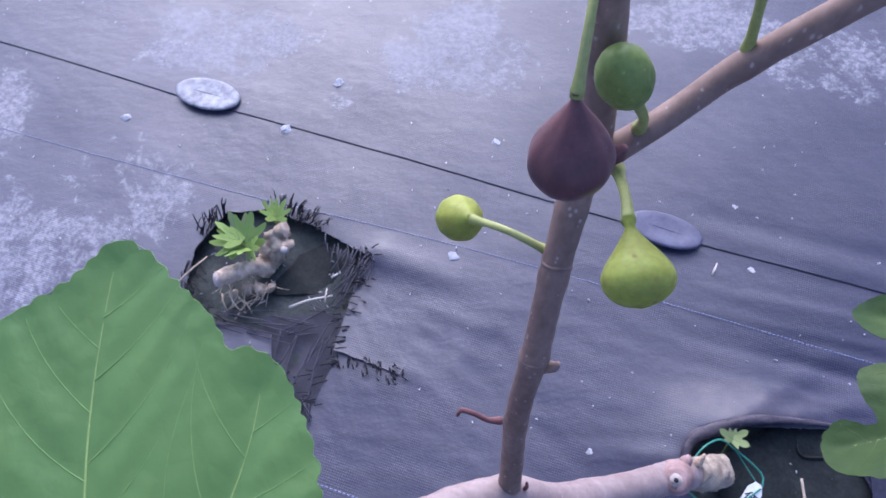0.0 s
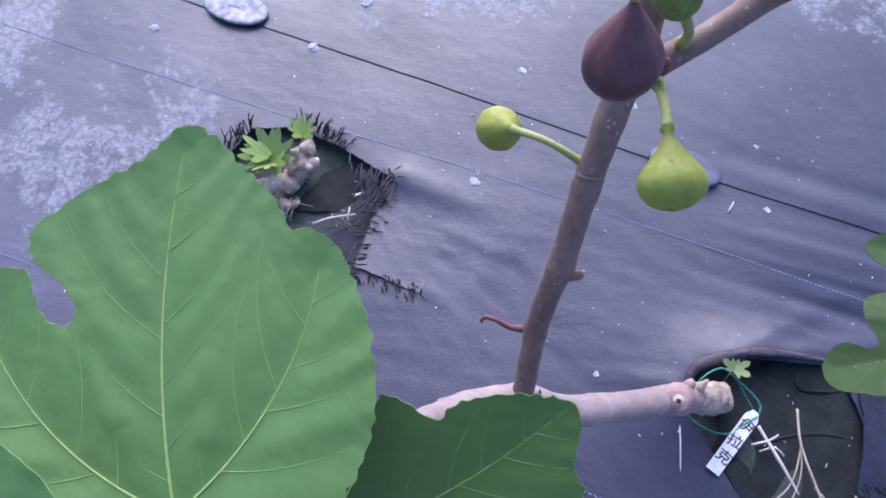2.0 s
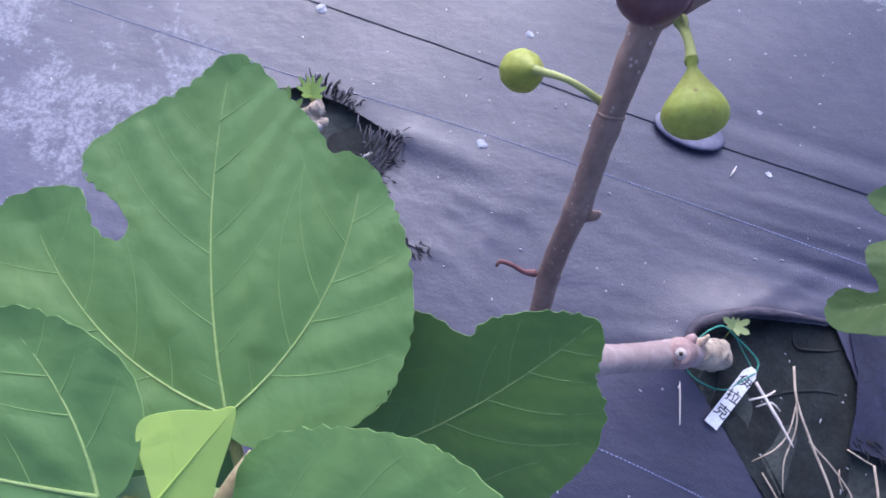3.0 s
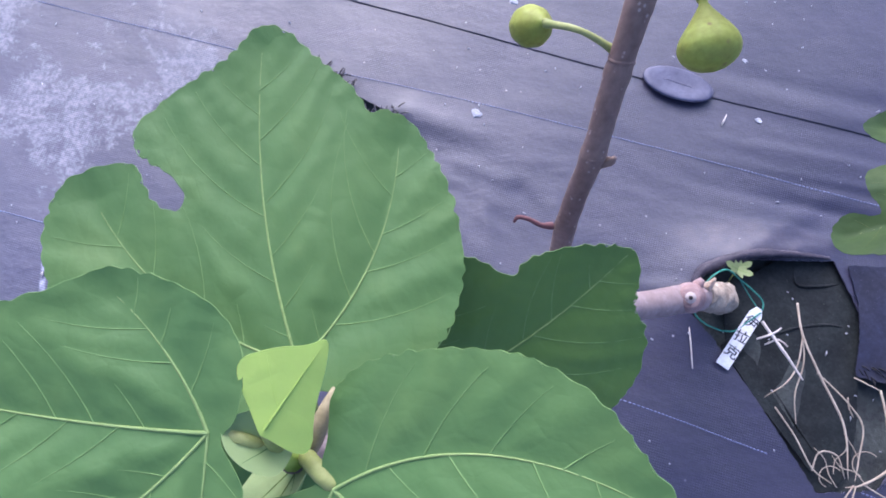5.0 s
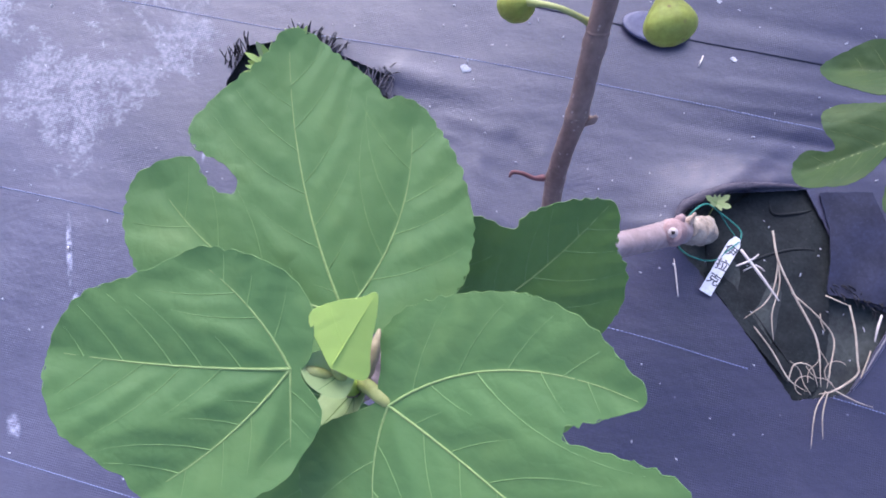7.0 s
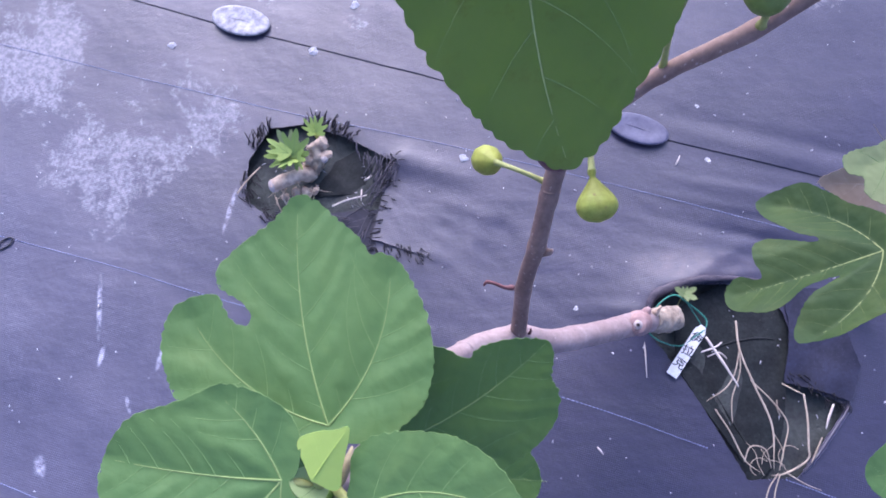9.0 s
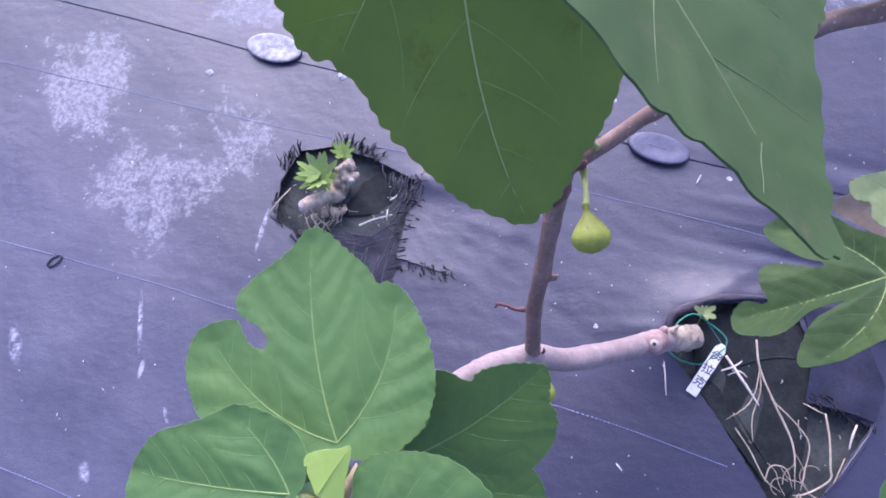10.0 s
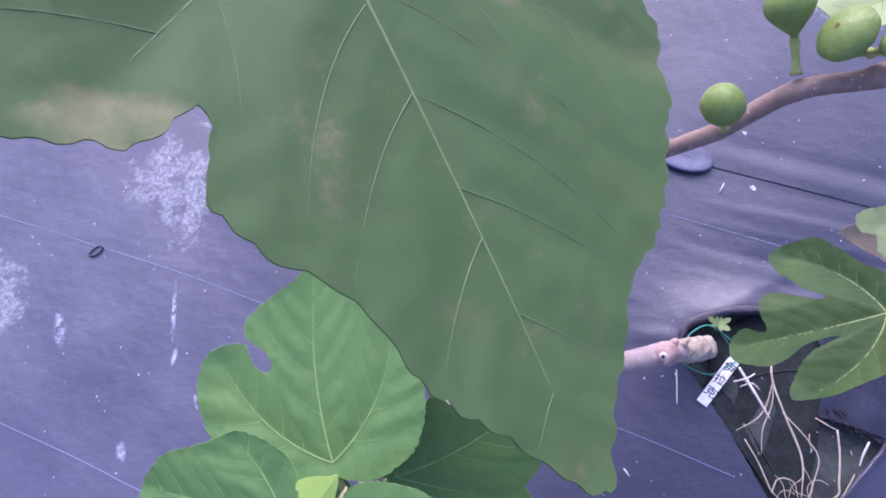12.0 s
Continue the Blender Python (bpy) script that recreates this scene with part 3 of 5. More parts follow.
def strands(seed, spots, material, name, r=0.0008, share=0.9):
    """Loose threads: each spot is (x, y, heading, spread, length, count, lift)."""
    rnd = random.Random(seed)
    verts, faces = [], []
    for x, y, head, spread, length, count, lift in spots:
        for _ in range(round(count * share)):
            a = radians(head + rnd.uniform(-spread, spread))
            n = length * rnd.uniform(0.4, 1.05)
            p = lay(x + rnd.uniform(-0.012, 0.012), y + rnd.uniform(-0.009, 0.009), 0.0025)
            d = Vector((math.cos(a), math.sin(a), 0))
            bend = Vector((-d.y, d.x, 0)) * rnd.uniform(-0.02, 0.02) * n
            h = lift * rnd.uniform(0.2, 1.2)
            tube_into(verts, faces, [p, p + d * n * 0.5 + bend + Vector((0, 0, h)), p + d * n + Vector((0, 0, h * rnd.uniform(0.2, 1.5)))],
                      [r, r, r * 0.8], 4, 0.006)
    return mesh_of(name, verts, faces, material)


# ---- fig leaves ----
def vein_paths(outline, primaries, gap):
    """Main veins from the leaf's foot, and side veins that branch off them, all cut at the outline."""
    poly = [tuple(p) for p in outline]
    mains = []
    for ang, reach, bend in primaries:
        pts = []
        for k in range(25):
            t = k / 24
            a = radians(ang + bend * t)
            pts.append((-math.sin(a) * reach * t, math.cos(a) * reach * t))
        mains.append(pts)
    sides = []
    for m_i, pts in enumerate(mains):
        reach = primaries[m_i][1]
        rows = []
        n = max(2, int(reach / gap))
        for k in range(1, n + 1):
            for side in (-1, 1):
                t = (k - (0.3 if side > 0 else -0.1) + 0.3 * noise.noise(Vector((k * 2.3, side * 5.1, m_i + reach * 90)))) / (n + 0.7)
                i = min(23, int(t * 24))
                x, y = pts[i]
                d = math.atan2(pts[i + 1][1] - y, pts[i + 1][0] - x) + side * radians(52 + 9 * noise.noise(Vector((k * 1.7, side * 3.3, 7 + m_i))))
                run = [(x, y)]
                limit = reach * (1.0 - 0.5 * t)
                step = 0.0025
                while len(run) * step < limit:
                    x, y = x + step * math.cos(d), y + step * math.sin(d)
                    d -= side * 0.028
                    others = [q for j, p in enumerate(mains) if j != m_i for q in p[3:]]
                    own = min(math.hypot(x - q[0], y - q[1]) for q in pts)
                    if not inside(poly, np.array([x]), np.array([y]))[0] or (others and min(math.hypot(x - q[0], y - q[1]) for q in others) < own * 1.05):
                        break
                    run.append((x, y))
                if len(run) > 4:
                    rows.append(run)
        sides.append(rows)
    return mains, sides


def leaf(parent, foot, tip, side, keys, primaries, blade_mat, vein_mat, petiole=None, seed=1, teeth=0.0015, quilt=0.0007,
         cup=0.0, droop=0.0, fold=0.0, ridge=0.06, gap=0.0175, ripple=0.0007, label="", grid=0.0022, vein_r=0.00056, name="leaf", stalk=0.0022):
    """A palmate leaf. foot: where the stalk joins; tip: end of the middle lobe; side: a third point of its plane.
    keys: the outline as (degrees from the middle lobe, millimetres from the foot); primaries: main veins as (degrees, metres, bend)."""
    foot, tip, side = Vector(foot), Vector(tip), Vector(side)
    Y = (tip - foot).normalized()
    N = (side - foot).cross(Y).normalized()
    N = -N if N.z < 0 else N
    X = Y.cross(N)
    place = Matrix((X, Y, N)).transposed().to_4x4()
    place.translation = foot
    rnd = random.Random(seed)
    ctrl = [Vector((-math.sin(radians(a)) * r, math.cos(radians(a)) * r, 0)) * 0.001 for a, r in keys]
    ring = []
    n = len(ctrl)
    for i in range(n):
        a, b, c, d = (ctrl[(i + k) % n] for k in (-1, 0, 1, 2))
        k = max(2, int((c - b).length / 0.0013))
        for j in range(k):
            t = j / k
            ring.append(0.5 * ((2 * b) + (c - a) * t + (2 * a - 5 * b + 4 * c - d) * t * t + (3 * b - a - 3 * c + d) * t ** 3))
    # rounded teeth along the margin
    run, out = 0.0, []
    for i, p in enumerate(ring):
        q = ring[(i + 1) % len(ring)]
        nrm = Vector((q.y - p.y, p.x - q.x, 0))
        nrm = nrm.normalized() if nrm.length > 0 else nrm
        run += (q - p).length
        amp = teeth * (0.6 + 1.1 * noise.noise(Vector((run * 60, seed, 0)))) * min(1.0, max(0.0, p.length / 0.03 - 0.4))
        out.append(p + nrm * amp * (abs(math.sin(run * math.pi / 0.0066 + 3.5 * noise.noise(Vector((run * 40, 0, seed))))) - 0.5))
    outline = [(p.x, p.y) for p in out]
    mains, sides = vein_paths(outline, primaries, gap)
    segs_main = [s for p in mains for s in zip(p, p[1:])]
    segs_side = [s for rows in sides for p in rows for s in zip(p[::2], p[2::2])]
    reach = max(p.length for p in ctrl)
    border = list(zip(outline[::3], outline[3::3] + outline[:1]))

    def lift(x, y):
        dm, _, _ = to_segments(x, y, segs_main)
        ds = to_segments(x, y, segs_side)[0] if segs_side else dm
        z = quilt * (1 - np.exp(-(np.minimum(ds, dm) / 0.0062) ** 2)) + 1.3 * quilt * (1 - np.exp(-(dm / 0.011) ** 2))
        z = z + cup * (np.abs(x) / reach) ** 2 - droop * (np.maximum(y, 0) / reach) ** 2 + fold * np.abs(x)
        z = z + ridge * np.minimum(dm, 0.022)
        ph = seed * 1.7
        rim_d = to_segments(x, y, border)[0]
        crimp = (0.00010 + 0.00013 * np.exp(-(rim_d / 0.012) ** 2)) * min(1.0, reach / 0.08)
        z = z + crimp * np.sin(480 * x + 2.2 * np.sin(170 * y + ph) + ph) * np.sin(430 * y + 2.0 * np.sin(190 * x) + 2 * ph)
        rr = np.hypot(x, y) / reach
        return z + ripple * rr ** 2 * (np.sin(38 * x + 30 * y + ph) + np.sin(52 * y - 34 * x + 2 * ph))

    lo_x, hi_x = min(p[0] for p in outline), max(p[0] for p in outline)
    lo_y, hi_y = min(p[1] for p in outline), max(p[1] for p in outline)
    gx, gy = np.meshgrid(np.arange(lo_x, hi_x, grid), np.arange(lo_y, hi_y, grid))
    gx = gx + (np.arange(gy.shape[0]) % 2)[:, None] * grid / 2
    edge = [(outline[i], outline[(i + 1) % len(outline)]) for i in range(0, len(outline))]
    ok = inside(outline, gx, gy)
    gx, gy = gx[ok], gy[ok]
    ok = to_segments(gx, gy, edge)[0] > grid * 0.45
    pts = [Vector(p) for p in outline] + [Vector((float(a), float(b))) for a, b in zip(gx[ok], gy[ok])]
    m = len(outline)
    got = delaunay_2d_cdt(pts, [(i, (i + 1) % m) for i in range(m)], [], 0, 1e-7)
    vx, vy = np.array([p.x for p in got[0]]), np.array([p.y for p in got[0]])
    tris = [tuple(f) for f in got[2]]
    cx, cy = (vx[[f[0] for f in tris]] + vx[[f[1] for f in tris]] + vx[[f[2] for f in tris]]) / 3, (vy[[f[0] for f in tris]] + vy[[f[1] for f in tris]] + vy[[f[2] for f in tris]]) / 3
    good = inside(outline, cx, cy)
    tris = [f for f, g in zip(tris, good) if g]
    vz = lift(vx, vy)
    top = [(a, b, c) for a, b, c in zip(vx, vy, vz)]
    k = len(top)
    verts = top + [(a, b, c - 0.0004) for a, b, c in top]
    faces = tris + [(f[2] + k, f[1] + k, f[0] + k) for f in tris]
    seen = {(f[i], f[(i + 1) % 3]) for f in tris for i in range(3)}
    open_edges = sorted((a, b) for a, b in seen if (b, a) not in seen)
    border_at = {v: 2 * k + 2 * i for i, v in enumerate(sorted({v for e in open_edges for v in e}))}
    for v in border_at:
        verts += [verts[v], verts[v + k]]
    faces += [(border_at[b], border_at[a], border_at[a] + 1, border_at[b] + 1) for a, b in open_edges]
    blade = part(name, mesh_of(name, verts, faces, blade_mat), parent, label, place)
    if reach > 0.05 and vein_mat is M_VEIN:
        z = lift(np.array([p[0] for p in outline]), np.array([p[1] for p in outline]))
        loop = [Vector((p[0], p[1], float(h) - 0.0002)) for p, h in zip(outline, z)][::2]
        part("margin", tube("margin", loop + loop[:1], [0.00019] * (len(loop) + 1), M_VEIN_FINE, 5, step=0.004, cap=False), blade, "thin pale leaf margin", place)
    for pts, rows, (ang, length, bend) in zip(mains, sides, primaries):
        verts, faces = [], []
        runs = [(pts, vein_r * (0.8 + 0.5 * length / reach), 0.2)] + [(r, vein_r * 0.50, 0.30) for r in rows]
        first = 0
        for run, r, end in runs:
            run = run[::2] if len(run) > 6 else run
            z = lift(np.array([p[0] for p in run]), np.array([p[1] for p in run]))
            p3 = [Vector((p[0], p[1], float(h) - r * 0.05)) for p, h in zip(run, z)]
            tube_into(verts, faces, p3, [r * (1 - (1 - end) * i / (len(p3) - 1)) for i in range(len(p3))], 5, 0.004, cap=False)
            first = first or len(faces)
        me = mesh_of("vein", verts, faces, vein_mat)
        me.materials.append({M_VEIN: M_VEIN_FINE, M_VEIN_OLD: M_VEIN_OLD_FINE, M_VEIN_TOP: M_VEIN_TOP_FINE, M_VEIN_LOBED: M_VEIN_LOBED_FINE}.get(vein_mat, vein_mat))
        me.polygons.foreach_set("material_index", [0] * first + [1] * (len(faces) - first))
        part("vein", me, blade, m=place)
    if petiole:
        z0 = float(lift(np.array([0.0]), np.array([0.0]))[0])
        ctrl = [foot + N * (z0 - 0.0028)] + [Vector(p) for p in petiole]
        part("petiole", tube("petiole", ctrl, [stalk * 0.85] + [stalk] * (len(ctrl) - 1), M_STALK, 8, step=0.006), blade, "pale green leaf stalk")
    return blade


def fig(parent, attach, neck, end, radius, skin, label, bend=(0, 0, 0), seed=1, stalk_r=0.0022, pear=1.55):
    """A fig: ribbed pear-shaped body, an eye of small scales at its end, and a stalk."""
    attach, neck, end = Vector(attach), Vector(neck), Vector(end)
    d = (end - neck)
    length = d.length
    d.normalize()
    x = d.orthogonal().normalized()
    y = d.cross(x)
    verts, faces = [], []
    rows, sides = 28, 54
    for i in range(rows + 1):
        s = i / rows
        u = min(1, s ** pear)
        body = math.sin(math.pi * u) ** ((0.78 if pear > 1.3 else 0.56) if u < 0.5 else 0.5) if s < 1 else 0.0
        neck_r = stalk_r * 1.15 * (1 - s) ** 1.5
        r = max(radius * body, neck_r) if s < 0.97 else radius * body
        r = max(r, 0.0008)
        for j in range(sides):
            a = 2 * math.pi * j / sides
            p = neck + d * (length * s)
            rib = 1 + 0.014 * math.cos(9 * a + seed) * math.sin(math.pi * s) + 0.02 * math.sin(2 * a + seed)
            v = p + r * rib * (math.cos(a) * x + math.sin(a) * y)
            verts.append(v + 0.03 * radius * noise.noise_vector(v * 70 + Vector((seed, 0, 0))))
        if i:
            o = i * sides
            for j in range(sides):
                n = (j + 1) % sides
                faces.append((o - sides + j, o - sides + n, o + n, o + j))
    faces.append(tuple(rows * sides + j for j in range(sides)))
    body = part("fig", mesh_of("fig", verts, faces, skin), parent, label)
    verts, faces = [], []
    for j in range(9):
        a = 2 * math.pi * j / 9
        r = radius * 0.12
        c = end - d * (length * 0.02)
        tube_into(verts, faces, [c + r * (math.cos(a) * x + math.sin(a) * y) - d * 0.0003, c + 0.2 * r * (math.cos(a) * x + math.sin(a) * y) + d * 0.0006],
                  [r * 0.36, r * 0.1], 5, 0.001)
    part("eye", mesh_of("eye", verts, faces, M_EYE), body, "brownish scaly eye of the fig")
    mid = (attach + neck) / 2 + Vector(bend)
    part("stalk", tube("stalk", [attach, mid, neck + d * 0.002], [stalk_r * 1.25, stalk_r, stalk_r * 1.25], M_STALK, 10, step=0.002, nodes=((1.9, 0.25, 0.12), (0.08, 0.4, 0.15))), body, "yellow-green fruit stalk")
    return body


# ---- the fig tree ----
tree = thing("fig_tree", (0.249, 0.265, -0.01), "young fig tree with pale trunk, one purple fig and green figs", "fig tree")
part("trunk", tube("trunk", [(0.224, 0.2625, 0.060), (0.1985, 0.2568, 0.0835), (0.145, 0.2415, 0.128), (0.085, 0.2285, 0.170), (0.046, 0.23, 0.198), (0.01, 0.222, 0.218), (-0.012, 0.212, 0.23)],
                  [0.0135, 0.0138, 0.0125, 0.0122, 0.0122, 0.0115, 0.0108], M_TRUNK, 20, step=0.003, rough=0.06,
                  nodes=((2.6, 0.06, 0.1), (4.0, 0.12, 0.3))), tree, "pale pinkish trunk with smooth bark")
part("callus", tube("callus", [(0.266, 0.27, 0.002), (0.254, 0.268, 0.028), (0.238, 0.264, 0.050), (0.216, 0.260, 0.070)], [0.0125, 0.0140, 0.0145, 0.0135], M_STUB, 24, step=0.002, rough=0.24,
                   nodes=((1.1, 0.15, 0.3),)), tree, "pale broken wood at the foot of the trunk")
knot_at, knot_way = Vector((0.1895, 0.2500, 0.1125)), Vector((-0.30, -0.22, 0.92)).normalized()
knot = part("knot", tube("knot", [knot_at - knot_way * 0.022, knot_at - knot_way * 0.006, knot_at + knot_way * 0.002, knot_at + knot_way * 0.0052, knot_at + knot_way * 0.0046], [0.0150, 0.0125, 0.0105, 0.0085, 0.0070], M_KNOT, 18, step=0.001, rough=0.08), tree, "reddish ring of healed bark")
part("heartwood", tube("heartwood", [knot_at, knot_at + knot_way * 0.0052], [0.0056, 0.0052], M_CUT, 14, step=0.001, rough=0.08), knot, "bare pale wood of a pruned shoot")
part("pith", tube("pith", [knot_at, knot_at + knot_way * 0.0056], [0.0021, 0.0020], M_DARK, 10, step=0.001), knot, "dark hollow pith")
part("scar", tube("scar", [(0.203, 0.264, 0.088), (0.206, 0.268, 0.096), (0.209, 0.271, 0.098)], [0.007, 0.005, 0.0025], M_KNOT, 12, step=0.002, rough=0.25), tree, "reddish bark scar")
part("scar", tube("scar", [(0.216, 0.265, 0.072), (0.220, 0.268, 0.084), (0.225, 0.274, 0.09)], [0.007, 0.004, 0.0012], M_CALLUS, 10, step=0.002, rough=0.3), tree, "peeling pale bark scar")

STEM = [(0.046, 0.231, 0.196), (0.0455, 0.244, 0.245), (0.0445, 0.257, 0.297), (0.0455, 0.264, 0.34), (0.0475, 0.270, 0.378), (0.053, 0.294, 0.428), (0.060, 0.317, 0.47), (0.0605, 0.324, 0.51),
        (0.053, 0.322, 0.56), (0.038, 0.312, 0.64), (0.016, 0.297, 0.73), (0.004, 0.288, 0.775)]
part("stem", tube("stem", STEM, [0.0082, 0.0072, 0.0070, 0.0066, 0.0067, 0.0065, 0.0068, 0.0066, 0.006, 0.0056, 0.005, 0.004], M_BARK, 18, step=0.003, rough=0.05,
                 nodes=((0.0, 0.25, 0.2), (2.0, 0.07, 0.12), (4.0, 0.12, 0.12), (4.9, 0.10, 0.1), (5.6, 0.06, 0.1), (6.3, 0.18, 0.3), (8.2, 0.1, 0.15))), tree, "upright brown shoot with pale lenticels")
for at, r in (((0.0475, 0.2705, 0.380), 0.0061), ((0.0535, 0.2955, 0.431), 0.0056), ((0.0446, 0.2573, 0.298), 0.0062)):
    at = Vector(at)
    i = min(range(len(STEM) - 1), key=lambda n: ((Vector(STEM[n]) + Vector(STEM[n + 1])) / 2 - at).length)
    d = (Vector(STEM[i + 1]) - Vector(STEM[i])).normalized()
    e1 = d.orthogonal().normalized()
    e2 = d.cross(e1)
    part("node_ring", tube("node_ring", [at + r * (math.cos(a) * e1 + math.sin(a) * e2) + d * 0.0006 * math.sin(2 * a) for a in np.linspace(0, 2 * math.pi, 19)], [0.0014] * 19, M_BARK, 8, step=0.002, rough=0.2), tree, "pale ring at a node of the shoot")
BRANCH = [(0.06, 0.317, 0.472), (0.0835, 0.324, 0.487), (0.111, 0.3335, 0.509), (0.146, 0.332, 0.551), (0.179, 0.341, 0.577), (0.212, 0.337, 0.597), (0.26, 0.345, 0.622), (0.33, 0.36, 0.655)]
part("branch", tube("branch", BRANCH, [0.0060, 0.0053, 0.0049, 0.0051, 0.0052, 0.0052, 0.0050, 0.0048], M_BARK, 16, step=0.003, rough=0.05,
                   nodes=((0.2, 0.2, 0.25), (2.0, 0.12, 0.12), (3.0, 0.10, 0.1), (4.0, 0.14, 0.12), (5.0, 0.25, 0.12))), tree, "brown side branch bearing small figs")
part("scar", tube("scar", [(0.0665, 0.3125, 0.484), (0.068, 0.310, 0.490), (0.0705, 0.310, 0.4945)], [0.0042, 0.0036, 0.0015], M_TWIG, 10, step=0.001, rough=0.4), tree, "reddish scar in the fork")
part("leader", tube("leader", [(-0.008, 0.214, 0.228), (-0.03, 0.2, 0.255), (-0.06, 0.166, 0.32), (-0.076, 0.135, 0.39), (-0.084, 0.116, 0.455), (-0.086, 0.112, 0.5)], [0.0105, 0.0095, 0.0082, 0.0072, 0.0062, 0.0045], M_TRUNK, 16, step=0.003, rough=0.06,
                   nodes=((0.0, 0.15, 0.1), (2.0, 0.12, 0.1), (3.4, 0.16, 0.12), (4.2, 0.2, 0.12))), tree, "pale leading shoot under the leaf cluster")
part("bud", tube("bud", [(-0.086, 0.112, 0.497), (-0.087, 0.113, 0.507), (-0.087, 0.1145, 0.514)], [0.0045, 0.003, 0.0006], M_LEAF_NEW, 10, step=0.002), tree, "pale green pointed tip bud")
part("twig", tube("twig", [(0.036, 0.258, 0.298), (0.028, 0.258, 0.3), (0.02, 0.261, 0.304), (0.013, 0.263, 0.303), (0.0105, 0.260, 0.301)], [0.0028, 0.0017, 0.0015, 0.0016, 0.0008], M_TWIG, 8, step=0.002, rough=0.2), tree, "dry reddish stub of a leaf stalk")
part("twig", tube("twig", [(0.055, 0.232, 0.2), (0.057, 0.232, 0.213), (0.056, 0.233, 0.228)], [0.0018, 0.0014, 0.0009], M_TWIG, 8, step=0.002, rough=0.2), tree, "small dry side spur")
part("twig", tube("twig", [(0.052, 0.267, 0.374), (0.0565, 0.265, 0.379), (0.0585, 0.266, 0.382)], [0.0036, 0.0026, 0.001], M_BARK, 8, step=0.001, rough=0.2), tree, "brown bud scale at a node")

fig(tree, (0.047, 0.315, 0.577), (0.0405, 0.283, 0.557), (0.0428, 0.2752, 0.5225), 0.0121, M_FIG_RIPE, "ripe dark purple fig hanging from the stem", (-0.001, -0.004, 0.006), 1, 0.00125)
fig(tree, (0.071, 0.312, 0.478), (0.067, 0.281, 0.496), (0.0705, 0.252, 0.486), 0.0121, M_FIG, "yellow-green pear-shaped unripe fig", (0, -0.004, 0.003), 3, 0.0018, 1.85)
fig(tree, (0.052, 0.3, 0.43), (0.0170, 0.3165, 0.433), (0.0080, 0.3295, 0.4095), 0.0108, M_FIG, "small round yellow-green fig on a long stalk", (-0.002, -0.002, 0.008), 5, 0.0016, 1.1)
fig(tree, (0.078, 0.322, 0.489), (0.0692, 0.3132, 0.5160), (0.0552, 0.30545, 0.5455), 0.0090, M_FIG_GREEN, "round green fig beside the fork", (0.002, -0.001, 0.0), 7, 0.0018, 1.15)
fig(tree, (0.1115, 0.336, 0.513), (0.1045, 0.336, 0.550), (0.0955, 0.3435, 0.588), 0.0082, M_FIG_GREEN, "small green fig on the side branch", (0, 0, 0), 9, 0.0017)
fig(tree, (0.146, 0.328, 0.562), (0.1445, 0.328, 0.573), (0.1355, 0.333, 0.597), 0.0112, M_FIG_GREEN, "round green fig on the side branch", (0, 0, 0), 11, 0.0019, 1.15)
fig(tree, (0.178, 0.347, 0.584), (0.1755, 0.360, 0.594), (0.1685, 0.383, 0.611), 0.0122, M_FIG_GREEN, "green fig upright on a short stalk", (0, 0, 0), 13, 0.002)
fig(tree, (0.204, 0.351, 0.598), (0.201, 0.351, 0.603), (0.186, 0.355, 0.616), 0.0142, M_FIG_GREEN, "large green fig close to the branch", (0, 0, 0), 15, 0.0024, 1.15)
fig(tree, (0.207, 0.348, 0.6), (0.2075, 0.345, 0.606), (0.211, 0.342, 0.619), 0.0062, M_FIG_GREEN, "tiny green fig beside a larger one", (0, 0, 0), 17, 0.0018)
fig(tree, (0.051, 0.224, 0.2), (0.054, 0.212, 0.197), (0.0605, 0.184, 0.186), 0.0092, M_FIG, "small pale green fig under the trunk", (0, 0, 0.002), 19, 0.0018)

V3 = [(0, 0.10, 2), (-42, 0.09, 6), (48, 0.09, -4)]
leaf(tree, (-0.091, 0.145, 0.474), (-0.106, 0.28, 0.486), (-0.179, 0.206, 0.482),
     [(1, 134), (8, 122), (18, 116), (27, 111), (30, 104), (30, 97), (28, 89), (27, 81), (28, 75), (31, 73), (34, 76), (35, 83), (34, 91), (33, 98), (37, 105), (44, 111), (52, 108), (60, 100), (72, 84), (90, 60), (115, 35), (150, 14),
      (-175, 7), (-140, 14), (-112, 32), (-89, 52), (-75, 63), (-65, 71), (-50, 83), (-40, 92), (-32, 100), (-25, 102), (-22, 99), (-17, 108), (-10, 118), (-4, 130)],
     [(12, 0.124, -11), (-53, 0.09, 22), (67, 0.1, -23)], M_LEAF, M_VEIN, [(-0.088, 0.135, 0.468), (-0.085, 0.118, 0.452)], 2, label="broad fresh green fig leaf with one notched side lobe", quilt=0.0010, teeth=0.0021, ridge=0.06, gap=0.022)
